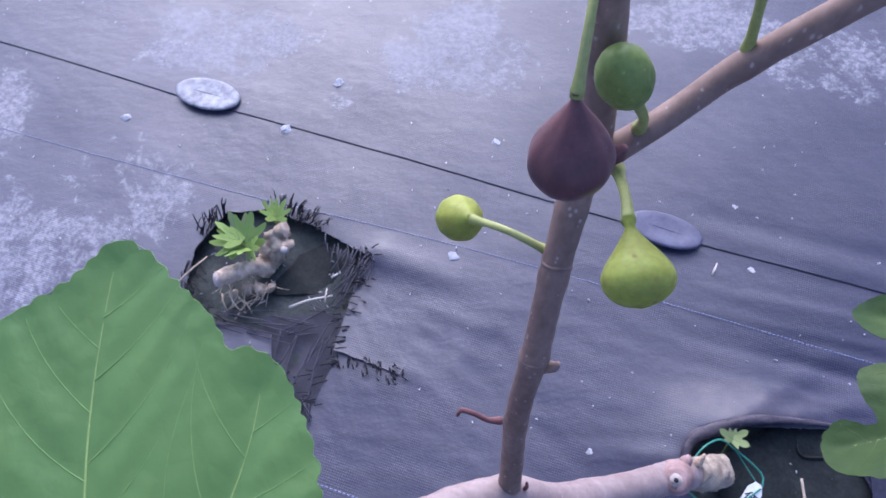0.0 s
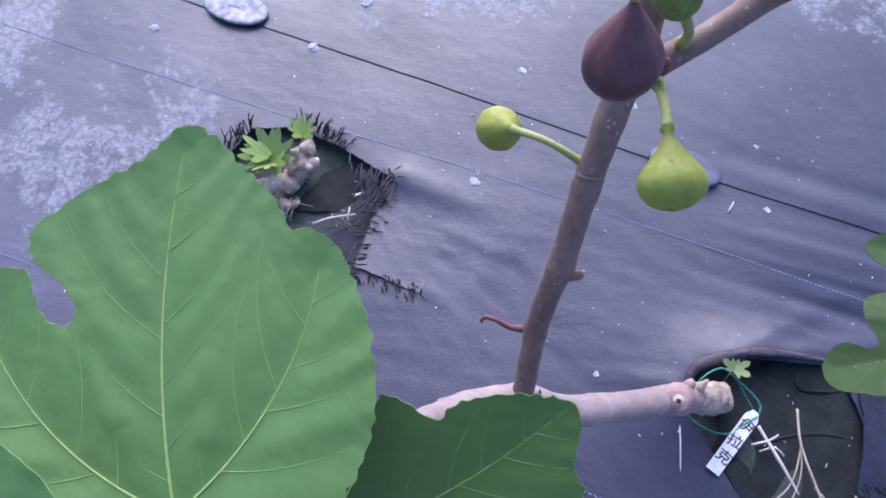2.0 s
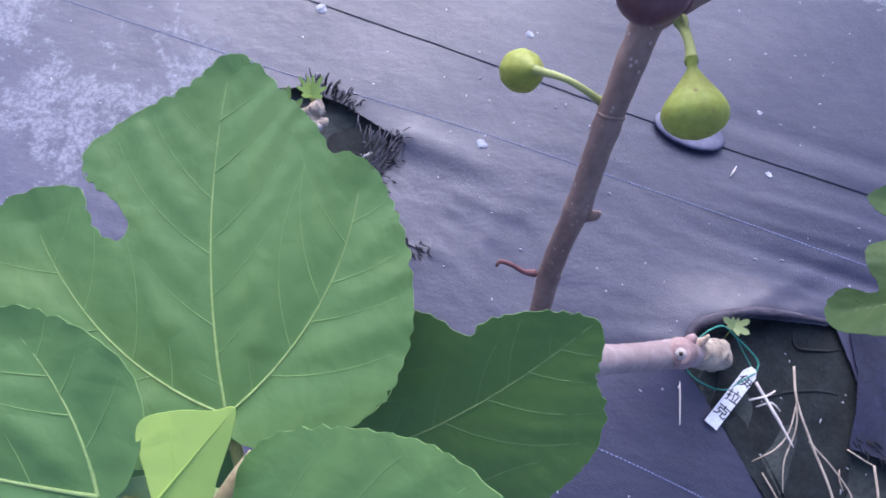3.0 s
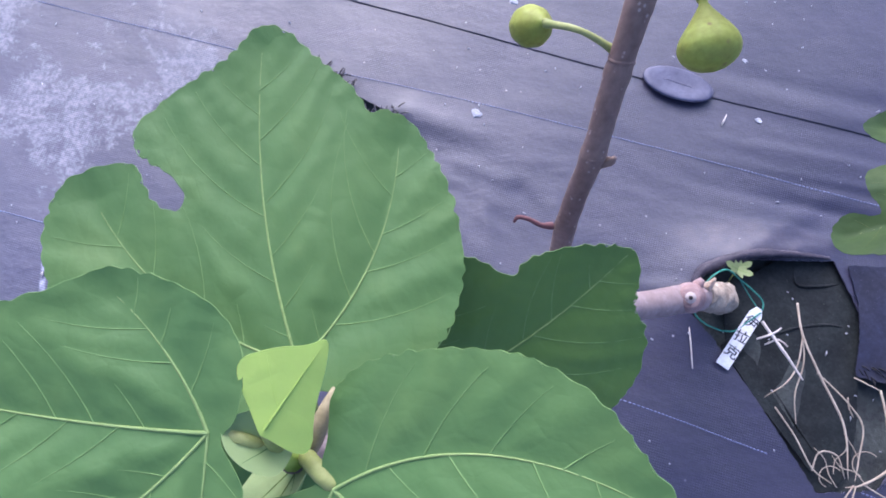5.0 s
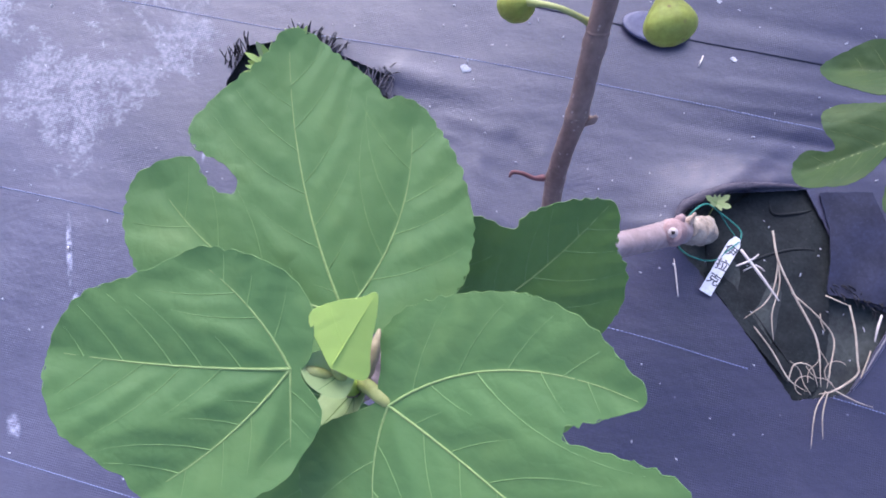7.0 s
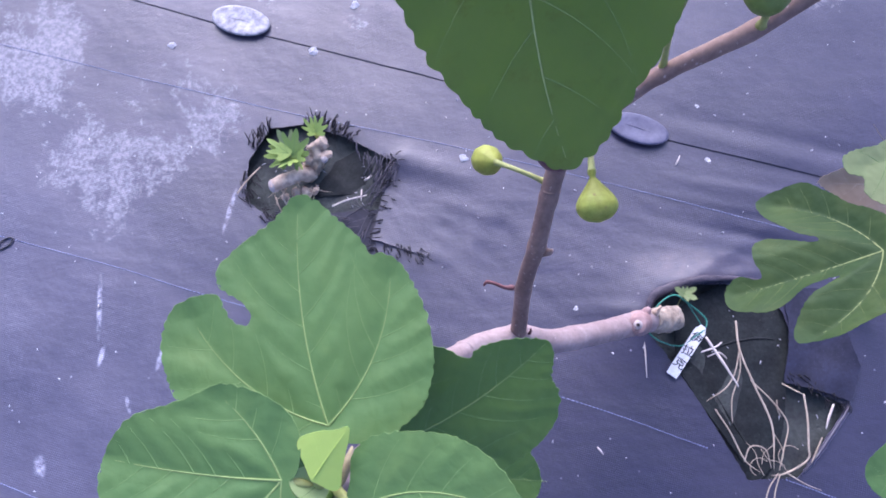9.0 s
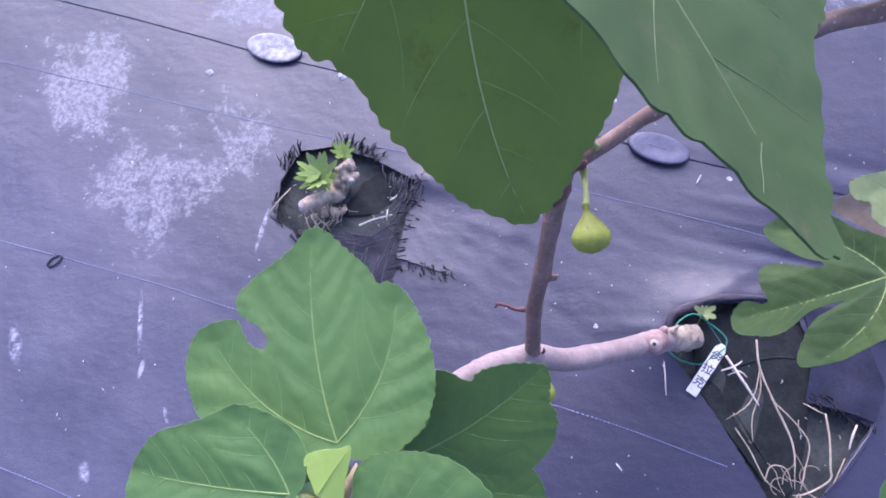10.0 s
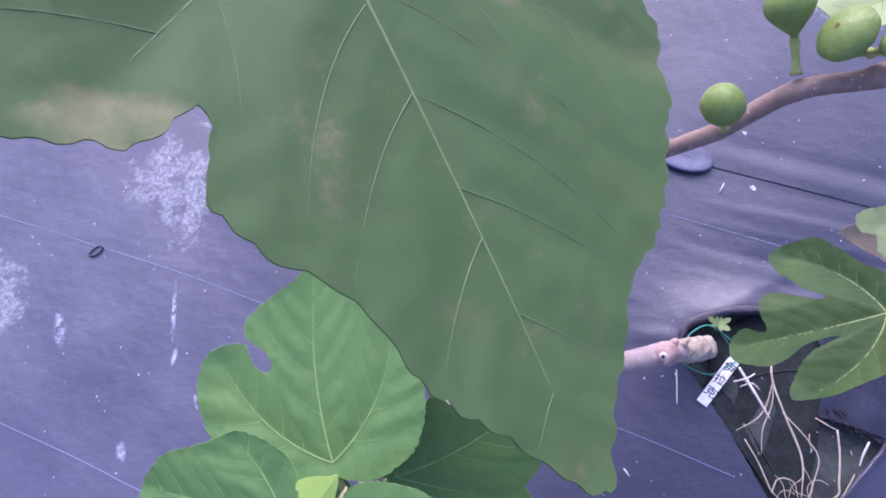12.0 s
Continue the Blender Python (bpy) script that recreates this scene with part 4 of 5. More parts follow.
leaf(tree, (-0.104, 0.119, 0.5255), (-0.189, 0.132, 0.5305), (-0.124, 0.163, 0.532),
     [(0, 85), (5, 85), (11, 84), (19, 80), (25, 74), (31, 70), (37, 66), (43, 66), (58, 60), (73, 48), (80, 44), (92, 38), (105, 29), (121, 23), (134, 17), (145, 6), (180, 4), (-150, 8), (-121, 15), (-108, 22), (-96, 28), (-86, 33), (-76, 38), (-65, 44), (-56, 50), (-49, 55), (-42, 57), (-34, 60), (-27, 65), (-21, 72), (-16, 78), (-11, 81), (-5, 84)],
     [(4, 0.083, -5), (-59, 0.048, 13), (57, 0.062, -12), (95, 0.03, 0)], M_LEAF, M_VEIN, [(-0.0965, 0.1175, 0.5225), (-0.0915, 0.1155, 0.516), (-0.087, 0.112, 0.497)], 5, label="rounded fresh green fig leaf near the shoot tip", quilt=0.0014, gap=0.0150)
leaf(tree, (-0.071, 0.103, 0.515), (0.0, 0.075, 0.55), (-0.031, 0.138, 0.537),
     [(1, 106), (-6, 112), (-16, 108), (-30, 96), (-48, 84), (-70, 72), (-95, 62), (-120, 52), (-140, 42), (-152, 28), (-158, 12), (170, 5), (125, 9), (109, 15), (104, 27), (89, 36), (72, 45), (56, 58), (45, 70), (33, 81), (24, 87), (17, 93), (14, 91), (11, 78),
      (8, 67), (5, 69), (4, 85), (3, 98)],
     [(44, 0.09, -29), (-17, 0.1, -5), (-104, 0.05, 22)], M_LEAF, M_VEIN, [(-0.0745, 0.1072, 0.5138), (-0.0795, 0.1115, 0.5080), (-0.0855, 0.1135, 0.4880)], 7, label="broad fresh green fig leaf facing the sky", stalk=0.0029, gap=0.019, quilt=0.0009, teeth=0.0019)
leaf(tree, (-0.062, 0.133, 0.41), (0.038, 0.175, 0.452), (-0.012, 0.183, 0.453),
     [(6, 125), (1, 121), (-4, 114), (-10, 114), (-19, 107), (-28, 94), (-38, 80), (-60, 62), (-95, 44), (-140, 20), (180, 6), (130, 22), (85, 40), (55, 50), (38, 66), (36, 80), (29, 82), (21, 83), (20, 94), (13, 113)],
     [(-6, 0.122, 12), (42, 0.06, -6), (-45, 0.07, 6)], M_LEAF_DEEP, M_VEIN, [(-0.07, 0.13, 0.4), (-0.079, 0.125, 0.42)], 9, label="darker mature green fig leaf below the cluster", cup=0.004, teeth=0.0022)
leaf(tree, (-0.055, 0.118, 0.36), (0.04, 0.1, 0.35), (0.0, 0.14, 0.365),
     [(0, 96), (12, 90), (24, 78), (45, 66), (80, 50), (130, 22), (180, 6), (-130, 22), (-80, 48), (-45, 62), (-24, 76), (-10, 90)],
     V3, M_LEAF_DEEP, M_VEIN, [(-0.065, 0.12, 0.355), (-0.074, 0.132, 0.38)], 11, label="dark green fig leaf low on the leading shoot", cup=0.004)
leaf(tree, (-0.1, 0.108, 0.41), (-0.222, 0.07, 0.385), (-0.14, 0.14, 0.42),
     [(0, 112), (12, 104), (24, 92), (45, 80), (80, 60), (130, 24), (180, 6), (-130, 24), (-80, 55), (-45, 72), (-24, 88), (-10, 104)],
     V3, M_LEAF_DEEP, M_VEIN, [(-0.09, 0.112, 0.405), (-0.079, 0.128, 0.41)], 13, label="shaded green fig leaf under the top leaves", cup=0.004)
leaf(tree, (-0.0830, 0.1130, 0.4960), (-0.1082, 0.0928, 0.4800), (-0.0952, 0.0980, 0.4920),
     [(0, 40), (12, 37), (26, 30), (48, 22), (85, 13), (135, 6), (180, 3), (-135, 6), (-85, 13), (-48, 22), (-26, 30), (-12, 37)],
     [(0, 0.036, 2), (-36, 0.024, 6), (36, 0.024, -6)], M_LEAF_DOWNY, M_VEIN, [(-0.0838, 0.1128, 0.494), (-0.085, 0.113, 0.486)], 15, label="pale green young fig leaf under the top leaves", cup=0.004, teeth=0.0006, quilt=0.0004, vein_r=0.0005, grid=0.0015)
part("stipule", tube("stipule", [(-0.0850, 0.1125, 0.4900), (-0.0800, 0.1180, 0.5000), (-0.0755, 0.1260, 0.5040), (-0.0735, 0.1330, 0.5020)], [0.0030, 0.0034, 0.0024, 0.0006], M_STIPULE, 10, step=0.002, rough=0.12), tree, "pinkish beige sheath at the shoot tip")
leaf(tree, (-0.0885, 0.1195, 0.5260), (-0.0710, 0.1410, 0.5345), (-0.0955, 0.1345, 0.5330),
     [(0, 30), (8, 26), (24, 23), (42, 21), (54, 20), (61, 17), (65, 12), (72, 6.5), (95, 3), (180, 2), (-130, 3), (-106, 7), (-97, 11.5), (-88, 13.5), (-74, 13.5), (-58, 13), (-36, 14.5), (-20, 18.5), (-8, 25)],
     [(0, 0.027, 0)], M_LEAF_NEW, M_LEAF_NEW, [(-0.0880, 0.1165, 0.519), (-0.086, 0.112, 0.503)], 17, teeth=0.0003, quilt=0.0003, fold=-0.22, ripple=0.0004, grid=0.0012, vein_r=0.0004, label="folded yellow-green newest leaf at the tip")
leaf(tree, (-0.086, 0.114, 0.515), (-0.0995, 0.121, 0.524), (-0.095, 0.110, 0.520),
     [(0, 19), (20, 17), (45, 12), (90, 7), (180, 3), (-90, 7), (-45, 11), (-20, 16)],
     [(0, 0.017, 0)], M_LEAF_DOWNY, M_VEIN, None, 19, teeth=0.0004, quilt=0.0003, fold=0.4, ripple=0.0004, grid=0.0015, vein_r=0.0004, label="tiny downy pale new leaf at the tip")
leaf(tree, (0.002, 0.275, 0.765), (0.018, 0.213, 0.67), (0.06, 0.29, 0.765),
     [(0, 116), (6, 110), (12, 99), (18, 92), (26, 82), (33, 72), (46, 66), (66, 60), (100, 46), (145, 20), (180, 6), (-140, 20), (-100, 38), (-78, 50), (-66, 58), (-55, 63), (-47, 62), (-38, 65), (-29, 75), (-20, 86), (-12, 99), (-5, 109)],
     [(-12, 0.112, 12), (45, 0.06, -6), (-52, 0.058, 6)], M_LEAF_OLD, M_VEIN_OLD, [(0.003, 0.281, 0.77), (0.004, 0.288, 0.774)], 21, teeth=0.0022, gap=0.024, label="dark mature fig leaf hanging from the stem top")
leaf(tree, (0.0, 0.262, 0.822), (0.05, 0.158, 0.803), (-0.006, 0.21, 0.834),
     [(0, 117), (2, 112), (5, 105), (9, 100), (12, 95), (18, 91), (22, 91), (27, 89), (34, 87), (42, 84), (47, 85), (54, 82), (60, 82), (66, 77), (80, 68), (100, 55), (130, 28), (180, 6), (-140, 28), (-105, 48), (-85, 62), (-70, 70), (-62, 72),
      (-57, 70), (-52, 65), (-49, 64), (-46, 58), (-44, 52), (-41, 55), (-40, 58), (-39, 63), (-38, 67), (-35, 69), (-31, 72), (-26, 74), (-22, 76), (-18, 82), (-15, 90), (-11, 97), (-7, 103), (-3, 112)],
     [(2, 0.113, -3), (57, 0.076, -4), (-58, 0.056, 2)], M_LEAF_TOP, M_VEIN_TOP, [(-0.002, 0.268, 0.812), (0.004, 0.287, 0.778)], 23, teeth=0.0016, gap=0.028, ripple=0.0004, label="large mature fig leaf at the top of the stem", grid=0.002, vein_r=0.00036)
leaf(tree, (-0.088, 0.372, 0.715), (-0.113, 0.324, 0.656), (-0.068, 0.352, 0.690),
     [(0, 80), (5, 73), (9, 60), (13, 46), (24, 38), (48, 40), (70, 36), (110, 20), (180, 5), (-110, 20), (-70, 36), (-48, 40), (-24, 38), (-13, 46), (-9, 60), (-5, 73)],
     [(0, 0.076, 0), (48, 0.034, 0), (-48, 0.034, 0)], M_LEAF_YELLOW, M_VEIN, [(-0.06, 0.36, 0.73), (-0.01, 0.325, 0.735), (0.014, 0.298, 0.735)], 27, label="narrow yellowing leaf lobe hanging at the stem top", teeth=0.0006)
leaf(tree, (0.232, 0.39, 0.585), (0.192, 0.405, 0.575), (0.22, 0.43, 0.575),
     [(0, 44), (20, 38), (50, 30), (90, 22), (180, 4), (-90, 22), (-50, 32), (-20, 40)],
     [(0, 0.04, 0), (42, 0.028, 0), (-42, 0.028, 0)], M_LEAF_PALE, M_VEIN, [(0.236, 0.375, 0.595), (0.24, 0.362, 0.61)], 25, label="yellow-green small leaf on the side branch")

# ---- the neighbouring fig bush ----
bush = thing("fig_bush", (0.5, 0.27, 0.0), "small fig bush with deeply lobed green leaves and one dry leaf", "fig bush")
part("stem", tube("stem", [(0.5, 0.27, -0.004), (0.505, 0.275, 0.12), (0.5, 0.27, 0.25), (0.49, 0.265, 0.37)], [0.009, 0.0075, 0.006, 0.0045], M_BARK, 14, step=0.004, rough=0.06, nodes=((1.4, 0.15, 0.1), (2.5, 0.15, 0.1))), bush, "slim brown stem")
leaf(bush, (0.3132, 0.2573, 0.3611), (0.2072, 0.2299, 0.3141), (0.2399, 0.1904, 0.3495),
     [(0, 119), (5, 117), (9, 108), (14, 95), (15, 80), (11, 64), (12, 46), (18, 38), (19, 50), (19, 63), (23, 78), (28, 94), (33, 100), (38, 90), (46, 80), (56, 66), (72, 54), (105, 34), (150, 18), (180, 7), (-135, 22), (-105, 34), (-88, 46), (-80, 66),
      (-74, 85), (-67, 93), (-59, 101), (-52, 103), (-48, 97), (-44, 86), (-41, 72), (-37, 58), (-35, 44), (-29, 46), (-30, 62), (-30, 80), (-26, 90), (-17, 90), (-9, 86), (-7, 91), (-10, 104), (-6, 115)],
     [(0, 0.108, -3), (-79, 0.09, 22), (62, 0.085, -26)], M_LEAF_MID, M_VEIN_LOBED, [(0.36, 0.26, 0.352), (0.44, 0.265, 0.31), (0.5, 0.27, 0.25)], 31, label="deeply lobed green fig leaf with pale veins", ridge=0.38, teeth=0.0008, quilt=0.0009)
leaf(bush, (0.385, 0.352, 0.352), (0.309, 0.341, 0.346), (0.34, 0.39, 0.36),
     [(0, 79), (9, 79), (15, 69), (20, 71), (25, 75), (38, 71), (60, 60), (90, 45), (130, 22), (180, 6), (-130, 15), (-60, 28), (-20, 38), (-6, 47), (-4, 62), (-3, 71)],
     [(14, 0.062, -4), (48, 0.050, -8)], M_LEAF_PALE, M_VEIN, [(0.42, 0.34, 0.34), (0.495, 0.275, 0.3)], 33, label="pale green fig leaf of the bush", cup=0.006)
leaf(bush, (0.42, 0.34, 0.27), (0.326, 0.343, 0.288), (0.37, 0.31, 0.26),
     [(0, 98), (8, 84), (22, 62), (45, 52), (80, 36), (130, 16), (180, 6), (-130, 20), (-80, 40), (-45, 60), (-22, 70), (-9, 82)],
     V3, M_LEAF_DRY, M_STRAW, [(0.45, 0.32, 0.26), (0.5, 0.273, 0.22)], 35, label="dry curled brown leaf", cup=0.02, ripple=0.005)
leaf(bush, (0.42, 0.088, 0.2), (0.352, 0.086, 0.2), (0.39, 0.12, 0.205),
     [(0, 66), (14, 62), (30, 52), (55, 44), (90, 34), (135, 14), (180, 5), (-135, 14), (-90, 34), (-55, 44), (-30, 52), (-14, 62)],
     [(0, 0.06, 2), (-42, 0.045, 6), (42, 0.045, -6)], M_LEAF, M_VEIN, [(0.45, 0.12, 0.2), (0.505, 0.272, 0.16)], 37, label="low rounded green fig leaf of the bush", cup=0.004)


# ---- the large cut: stump surroundings, label, wire, roots ----
def patch(name, poly, z, material, label, curl=0.0, seed=1, sink=None):
    """A loose piece of fabric lying in a cut."""
    edge = [(poly[i], poly[(i + 1) % len(poly)]) for i in range(len(poly))]

    def h(x, y):
        d = to_segments(x, y, edge)[0]
        if sink:
            low = y + 0.38 * (x + 0.046) - 0.372
            return fabric_height(x, y) - 0.0004 + 0.0024 * (1 - soft((x - sink[0]) / sink[1])) * (1 - soft((low - 0.03) / 0.07)) + 0.0022 * np.exp(-np.abs(low) / 0.012) * (1 - soft((x + 0.06) / 0.05))
        return z + 0.0012 * np.sin(60 * x + seed) * np.sin(75 * y) + curl * np.exp(-d / 0.012)
    ring_ = ragged(poly, 0.004, 0.0006, seed)
    gx, gy = np.meshgrid(np.arange(min(p[0] for p in poly), max(p[0] for p in poly), 0.004), np.arange(min(p[1] for p in poly), max(p[1] for p in poly), 0.004))
    ok = inside(ring_, gx, gy) & (to_segments(gx, gy, edge)[0] > 0.0018)
    m = len(ring_)
    got = delaunay_2d_cdt([Vector(p) for p in ring_] + [Vector((float(a), float(b_))) for a, b_ in zip(gx[ok], gy[ok])], [(k, (k + 1) % m) for k in range(m)], [], 0, 1e-7)
    vx, vy = np.array([p.x for p in got[0]]), np.array([p.y for p in got[0]])
    faces = [tuple(f) for f in got[2] if inside(ring_, np.array([vx[list(f)].mean()]), np.array([vy[list(f)].mean()]))[0]]
    verts = [(float(a), float(b_), float(q)) for a, b_, q in zip(vx, vy, h(vx, vy))]
    rim(verts, faces, 0.001)
    me = mesh_of(name, verts, faces, material)
    ob = tagged(new(name, me), label, "weed mat")
    WORLD[ob] = Matrix.Identity(4)
    return ob


scrap = patch("fabric_scrap", [(0.262, 0.208), (0.27, 0.285), (0.345, 0.322), (0.41, 0.318), (0.42, 0.19), (0.395, 0.178), (0.386, 0.14), (0.368, 0.092), (0.34, 0.07), (0.318, 0.08), (0.28, 0.165)], -0.0055, M_FABRIC_OLD, "old algae-stained black fabric scrap inside the cut", seed=2)
for run in ([(0.318, 0.234), (0.340, 0.240), (0.372, 0.243), (0.392, 0.240)], [(0.352, 0.306), (0.354, 0.288), (0.385, 0.286), (0.402, 0.288)], [(0.300, 0.190), (0.318, 0.150), (0.336, 0.112)]):
    part("fold", tube("fold", [(x, y, -0.0052) for x, y in run], [0.0006] + [0.0017] * (len(run) - 2) + [0.0006], M_FABRIC_OLD, 8, step=0.003, rough=0.3), scrap, "crease standing up in the old fabric")
patch("fabric_scrap", [(0.300, 0.175), (0.29, 0.205), (0.268, 0.232), (0.256, 0.224), (0.284, 0.165), (0.327, 0.092), (0.333, 0.098)], -0.0015, M_FABRIC_OLD, "folded dark fabric strip along the cut", 0.002, 4)
patch("fabric_flap", [(0.390, 0.186), (0.402, 0.225), (0.410, 0.262), (0.408, 0.306), (0.470, 0.300), (0.488, 0.20), (0.468, 0.158), (0.43, 0.174)], 0.0036, M_FABRIC_SHADED, "turned-back flap of the woven weed mat", 0.001, 6)
patch("fabric_flap", [(-0.093, 0.505), (-0.118, 0.4), (-0.046, 0.372), (-0.024, 0.42), (-0.035, 0.49)], 0.0, M_FABRIC, "folded flap of weed mat beside the cut", 0.0, 8, (-0.105, 0.07))

lip = [(0.2275, 0.262), (0.232, 0.28), (0.242, 0.2985), (0.268, 0.308), (0.3, 0.3145), (0.345, 0.315), (0.39, 0.3125)]
part("rolled_edge", tube("rolled_edge", [lay(x, y, 0.0005) for x, y in ((0.468, 0.160), (0.462, 0.148), (0.44, 0.124), (0.415, 0.098), (0.392, 0.077))], [0.0012, 0.0026, 0.0030, 0.0028, 0.0012], M_FABRIC, 12, step=0.004, rough=0.15), near_mat, "pale turned-up edge of the cut")
part("rolled_edge", tube("rolled_edge", [lay(x, y + 0.003, h) for (x, y), h in zip(lip, (0.0, 0.003, 0.005, 0.006, 0.0055, 0.003, 0.0))], [0.002, 0.0044, 0.0056, 0.0060, 0.0054, 0.0040, 0.002], M_FABRIC_SOILED_LIT, 14, step=0.003, rough=0.22), near_mat, "rolled dusty edge of the fabric lifted by the stump")
patch("fabric_scrap", [(-0.2, 0.44), (-0.1, 0.445), (-0.1, 0.39), (-0.15, 0.292), (-0.192, 0.35)], -0.003, M_FABRIC_DUSTY, "dark fabric lining the slit of the small cut", seed=5)

L_TOP, L_END = Vector((0.2985, 0.2595, 0.012)), Vector((0.2515, 0.201, 0.006))
way = (L_END - L_TOP).normalized()
across = Vector((-way.y, way.x, 0)).normalized()
up = across.cross(way)
up = -up if up.z < 0 else up
tag_place = Matrix((-across if (-across).cross(-way).z > 0 else across, -way, up)).transposed().to_4x4()
tag_place.translation = (L_TOP + L_END) / 2
tag = thing("plant_label", tag_place.translation, "white plastic plant label with handwritten black characters", "plant label")
half, wide = (L_TOP - L_END).length / 2, 0.0072
prof = [(-wide, -half), (wide, -half), (wide, half - 0.008), (wide * 0.45, half), (-wide * 0.45, half), (-wide, half - 0.008)]
verts = [(x, y, z) for z in (0.0, 0.0009) for x, y in prof]
faces = [tuple(range(6))[::-1], tuple(range(6, 12))] + [(i, (i + 1) % 6, 6 + (i + 1) % 6, 6 + i) for i in range(6)]
part("plate", mesh_of("plate", verts, faces, M_LABEL, False), tag, m=tag_place)
for k, glyph in enumerate("伊拉克"):
    txt = bpy.data.curves.new("lettering", "FONT")
    txt.body, txt.size, txt.align_x, txt.align_y = glyph, 0.0145, "CENTER", "CENTER"
    txt.extrude, txt.offset = 0.00008, 0.00016
    txt.materials.append(M_INK)
    part("lettering", txt, tag, "black handwritten character", tag_place @ Matrix.Translation((0.0004, half - 0.0185 - 0.0195 * k, 0.00102)) @ Matrix.Rotation(radians((-8, 6, -4)[k]), 4, "Z"))

wire = thing("tie_wire", (0.27, 0.262, 0.02), "thin green tie wire looped round the stump", "wire")
part("loop", tube("loop", [(0.256, 0.238, 0.008), (0.238, 0.246, 0.012), (0.226, 0.258, 0.022), (0.233, 0.281, 0.045), (0.256, 0.295, 0.043), (0.277, 0.289, 0.026), (0.302, 0.269, 0.014), (0.3005, 0.257, 0.014)], [0.0009] * 8, M_WIRE, 7), wire)
part("tail", tube("tail", [(0.256, 0.238, 0.008), (0.27, 0.237, 0.009), (0.283, 0.245, 0.011), (0.2985, 0.2545, 0.014)], [0.0009] * 4, M_WIRE, 7), wire)
part("tail", tube("tail", [(0.277, 0.289, 0.026), (0.29, 0.275, 0.012), (0.296, 0.262, 0.012)], [0.0006] * 3, M_WIRE, 6), wire)

seedling = thing("seedling", (0.278, 0.292, -0.01), "tiny pale green weed seedling beside the stump", "seedling")
part("shoot", tube("shoot", [(0.278, 0.290, -0.018), (0.276, 0.296, 0.01), (0.275, 0.298, 0.03)], [0.0008] * 3, M_STALK, 6), seedling)
for tip_at, s in (((0.292, 0.306, 0.034), 41), ((0.262, 0.306, 0.036), 43), ((0.285, 0.291, 0.036), 45)):
    leaf(seedling, (0.275, 0.298, 0.03), tip_at, (0.28, 0.31, 0.033), [(0, 16), (14, 13), (26, 8), (40, 11), (60, 6), (110, 3), (180, 2), (-110, 3), (-60, 6), (-40, 11), (-26, 8), (-14, 13)],
         [(0, 0.017, 0)], M_LEAF_PALE, M_VEIN, None, s, teeth=0.0002, quilt=0.0002, ripple=0.001, grid=0.0025, vein_r=0.0004, label="tiny lobed pale leaf")


def stick(name, points, radii, label, category, material=M_STRAW, rough=0.15, sides=7, group=""):
    ob = thing(name, points[0], label, category, group)
    part("strand", tube("strand", points, radii, material, sides, step=0.004, rough=rough), ob)
    return ob


stick("splinter", [(0.2245, 0.252, 0.004), (0.2236, 0.228, 0.0035), (0.2218, 0.2, 0.003)], [0.0008, 0.0009, 0.0006], "straight white splinter lying on the weed mat", "splinter", M_HEART)
roots = thing("dry_roots", (0.36, 0.085, 0.0), "tangle of pale dry roots lying in the cut", "roots")
ROOTS = [
    [(0.34, 0.264, 0.012), (0.337, 0.228, 0.016), (0.348, 0.185, 0.014), (0.362, 0.135, 0.012), (0.356, 0.085, 0.010)],
    [(0.337, 0.228, 0.016), (0.328, 0.2, 0.012), (0.315, 0.182, 0.008), (0.29, 0.168, 0.006)],
    [(0.337, 0.225, 0.015), (0.335, 0.2, 0.010), (0.322, 0.17, 0.006), (0.318, 0.14, 0.004)],
    [(0.345, 0.19, 0.014), (0.37, 0.16, 0.012), (0.382, 0.135, 0.010), (0.371, 0.105, 0.010), (0.362, 0.083, 0.010)],
    [(0.407, 0.17, 0.012), (0.405, 0.14, 0.014), (0.4, 0.11, 0.014), (0.397, 0.094, 0.012), (0.37, 0.08, 0.010), (0.352, 0.078, 0.009)],
    [(0.384, 0.184, 0.010), (0.398, 0.174, 0.013), (0.408, 0.169, 0.012)],
    [(0.3, 0.158, 0.004), (0.313, 0.13, 0.006), (0.325, 0.097, 0.006), (0.34, 0.082, 0.008)],
    [(0.36, 0.08, 0.010), (0.345, 0.06, 0.008), (0.333, 0.022, 0.005)],
    [(0.362, 0.079, 0.010), (0.352, 0.055, 0.008), (0.348, 0.03, 0.005)],
    [(0.37, 0.08, 0.010), (0.392, 0.066, 0.007), (0.41, 0.058, 0.005)],
    [(0.325, 0.095, 0.004), (0.333, 0.112, 0.010), (0.35, 0.108, 0.010), (0.354, 0.086, 0.008)],
]
for cx, cy, r in ((0.3411, 0.0880, 0.0105), (0.3787, 0.0985, 0.0125)):
    ROOTS.append([(cx + r * math.cos(a), cy + r * math.sin(a), 0.007 + 0.003 * math.sin(a + 1)) for a in np.linspace(0.6, 4.2, 9)])
rnd = random.Random(4)
for _ in range(4):
    p, a = Vector((0.352 + rnd.uniform(-0.02, 0.03), 0.085 + rnd.uniform(-0.01, 0.02), 0.009)), rnd.uniform(0, 2 * math.pi)
    run = [p]
    for _ in range(3):
        a += rnd.uniform(-0.9, 0.9)
        p = p + Vector((math.cos(a) * 0.014, math.sin(a) * 0.014, rnd.uniform(-0.003, 0.002)))
        run.append(Vector((p.x, p.y, max(p.z, 0.003))))
    ROOTS.append(run)
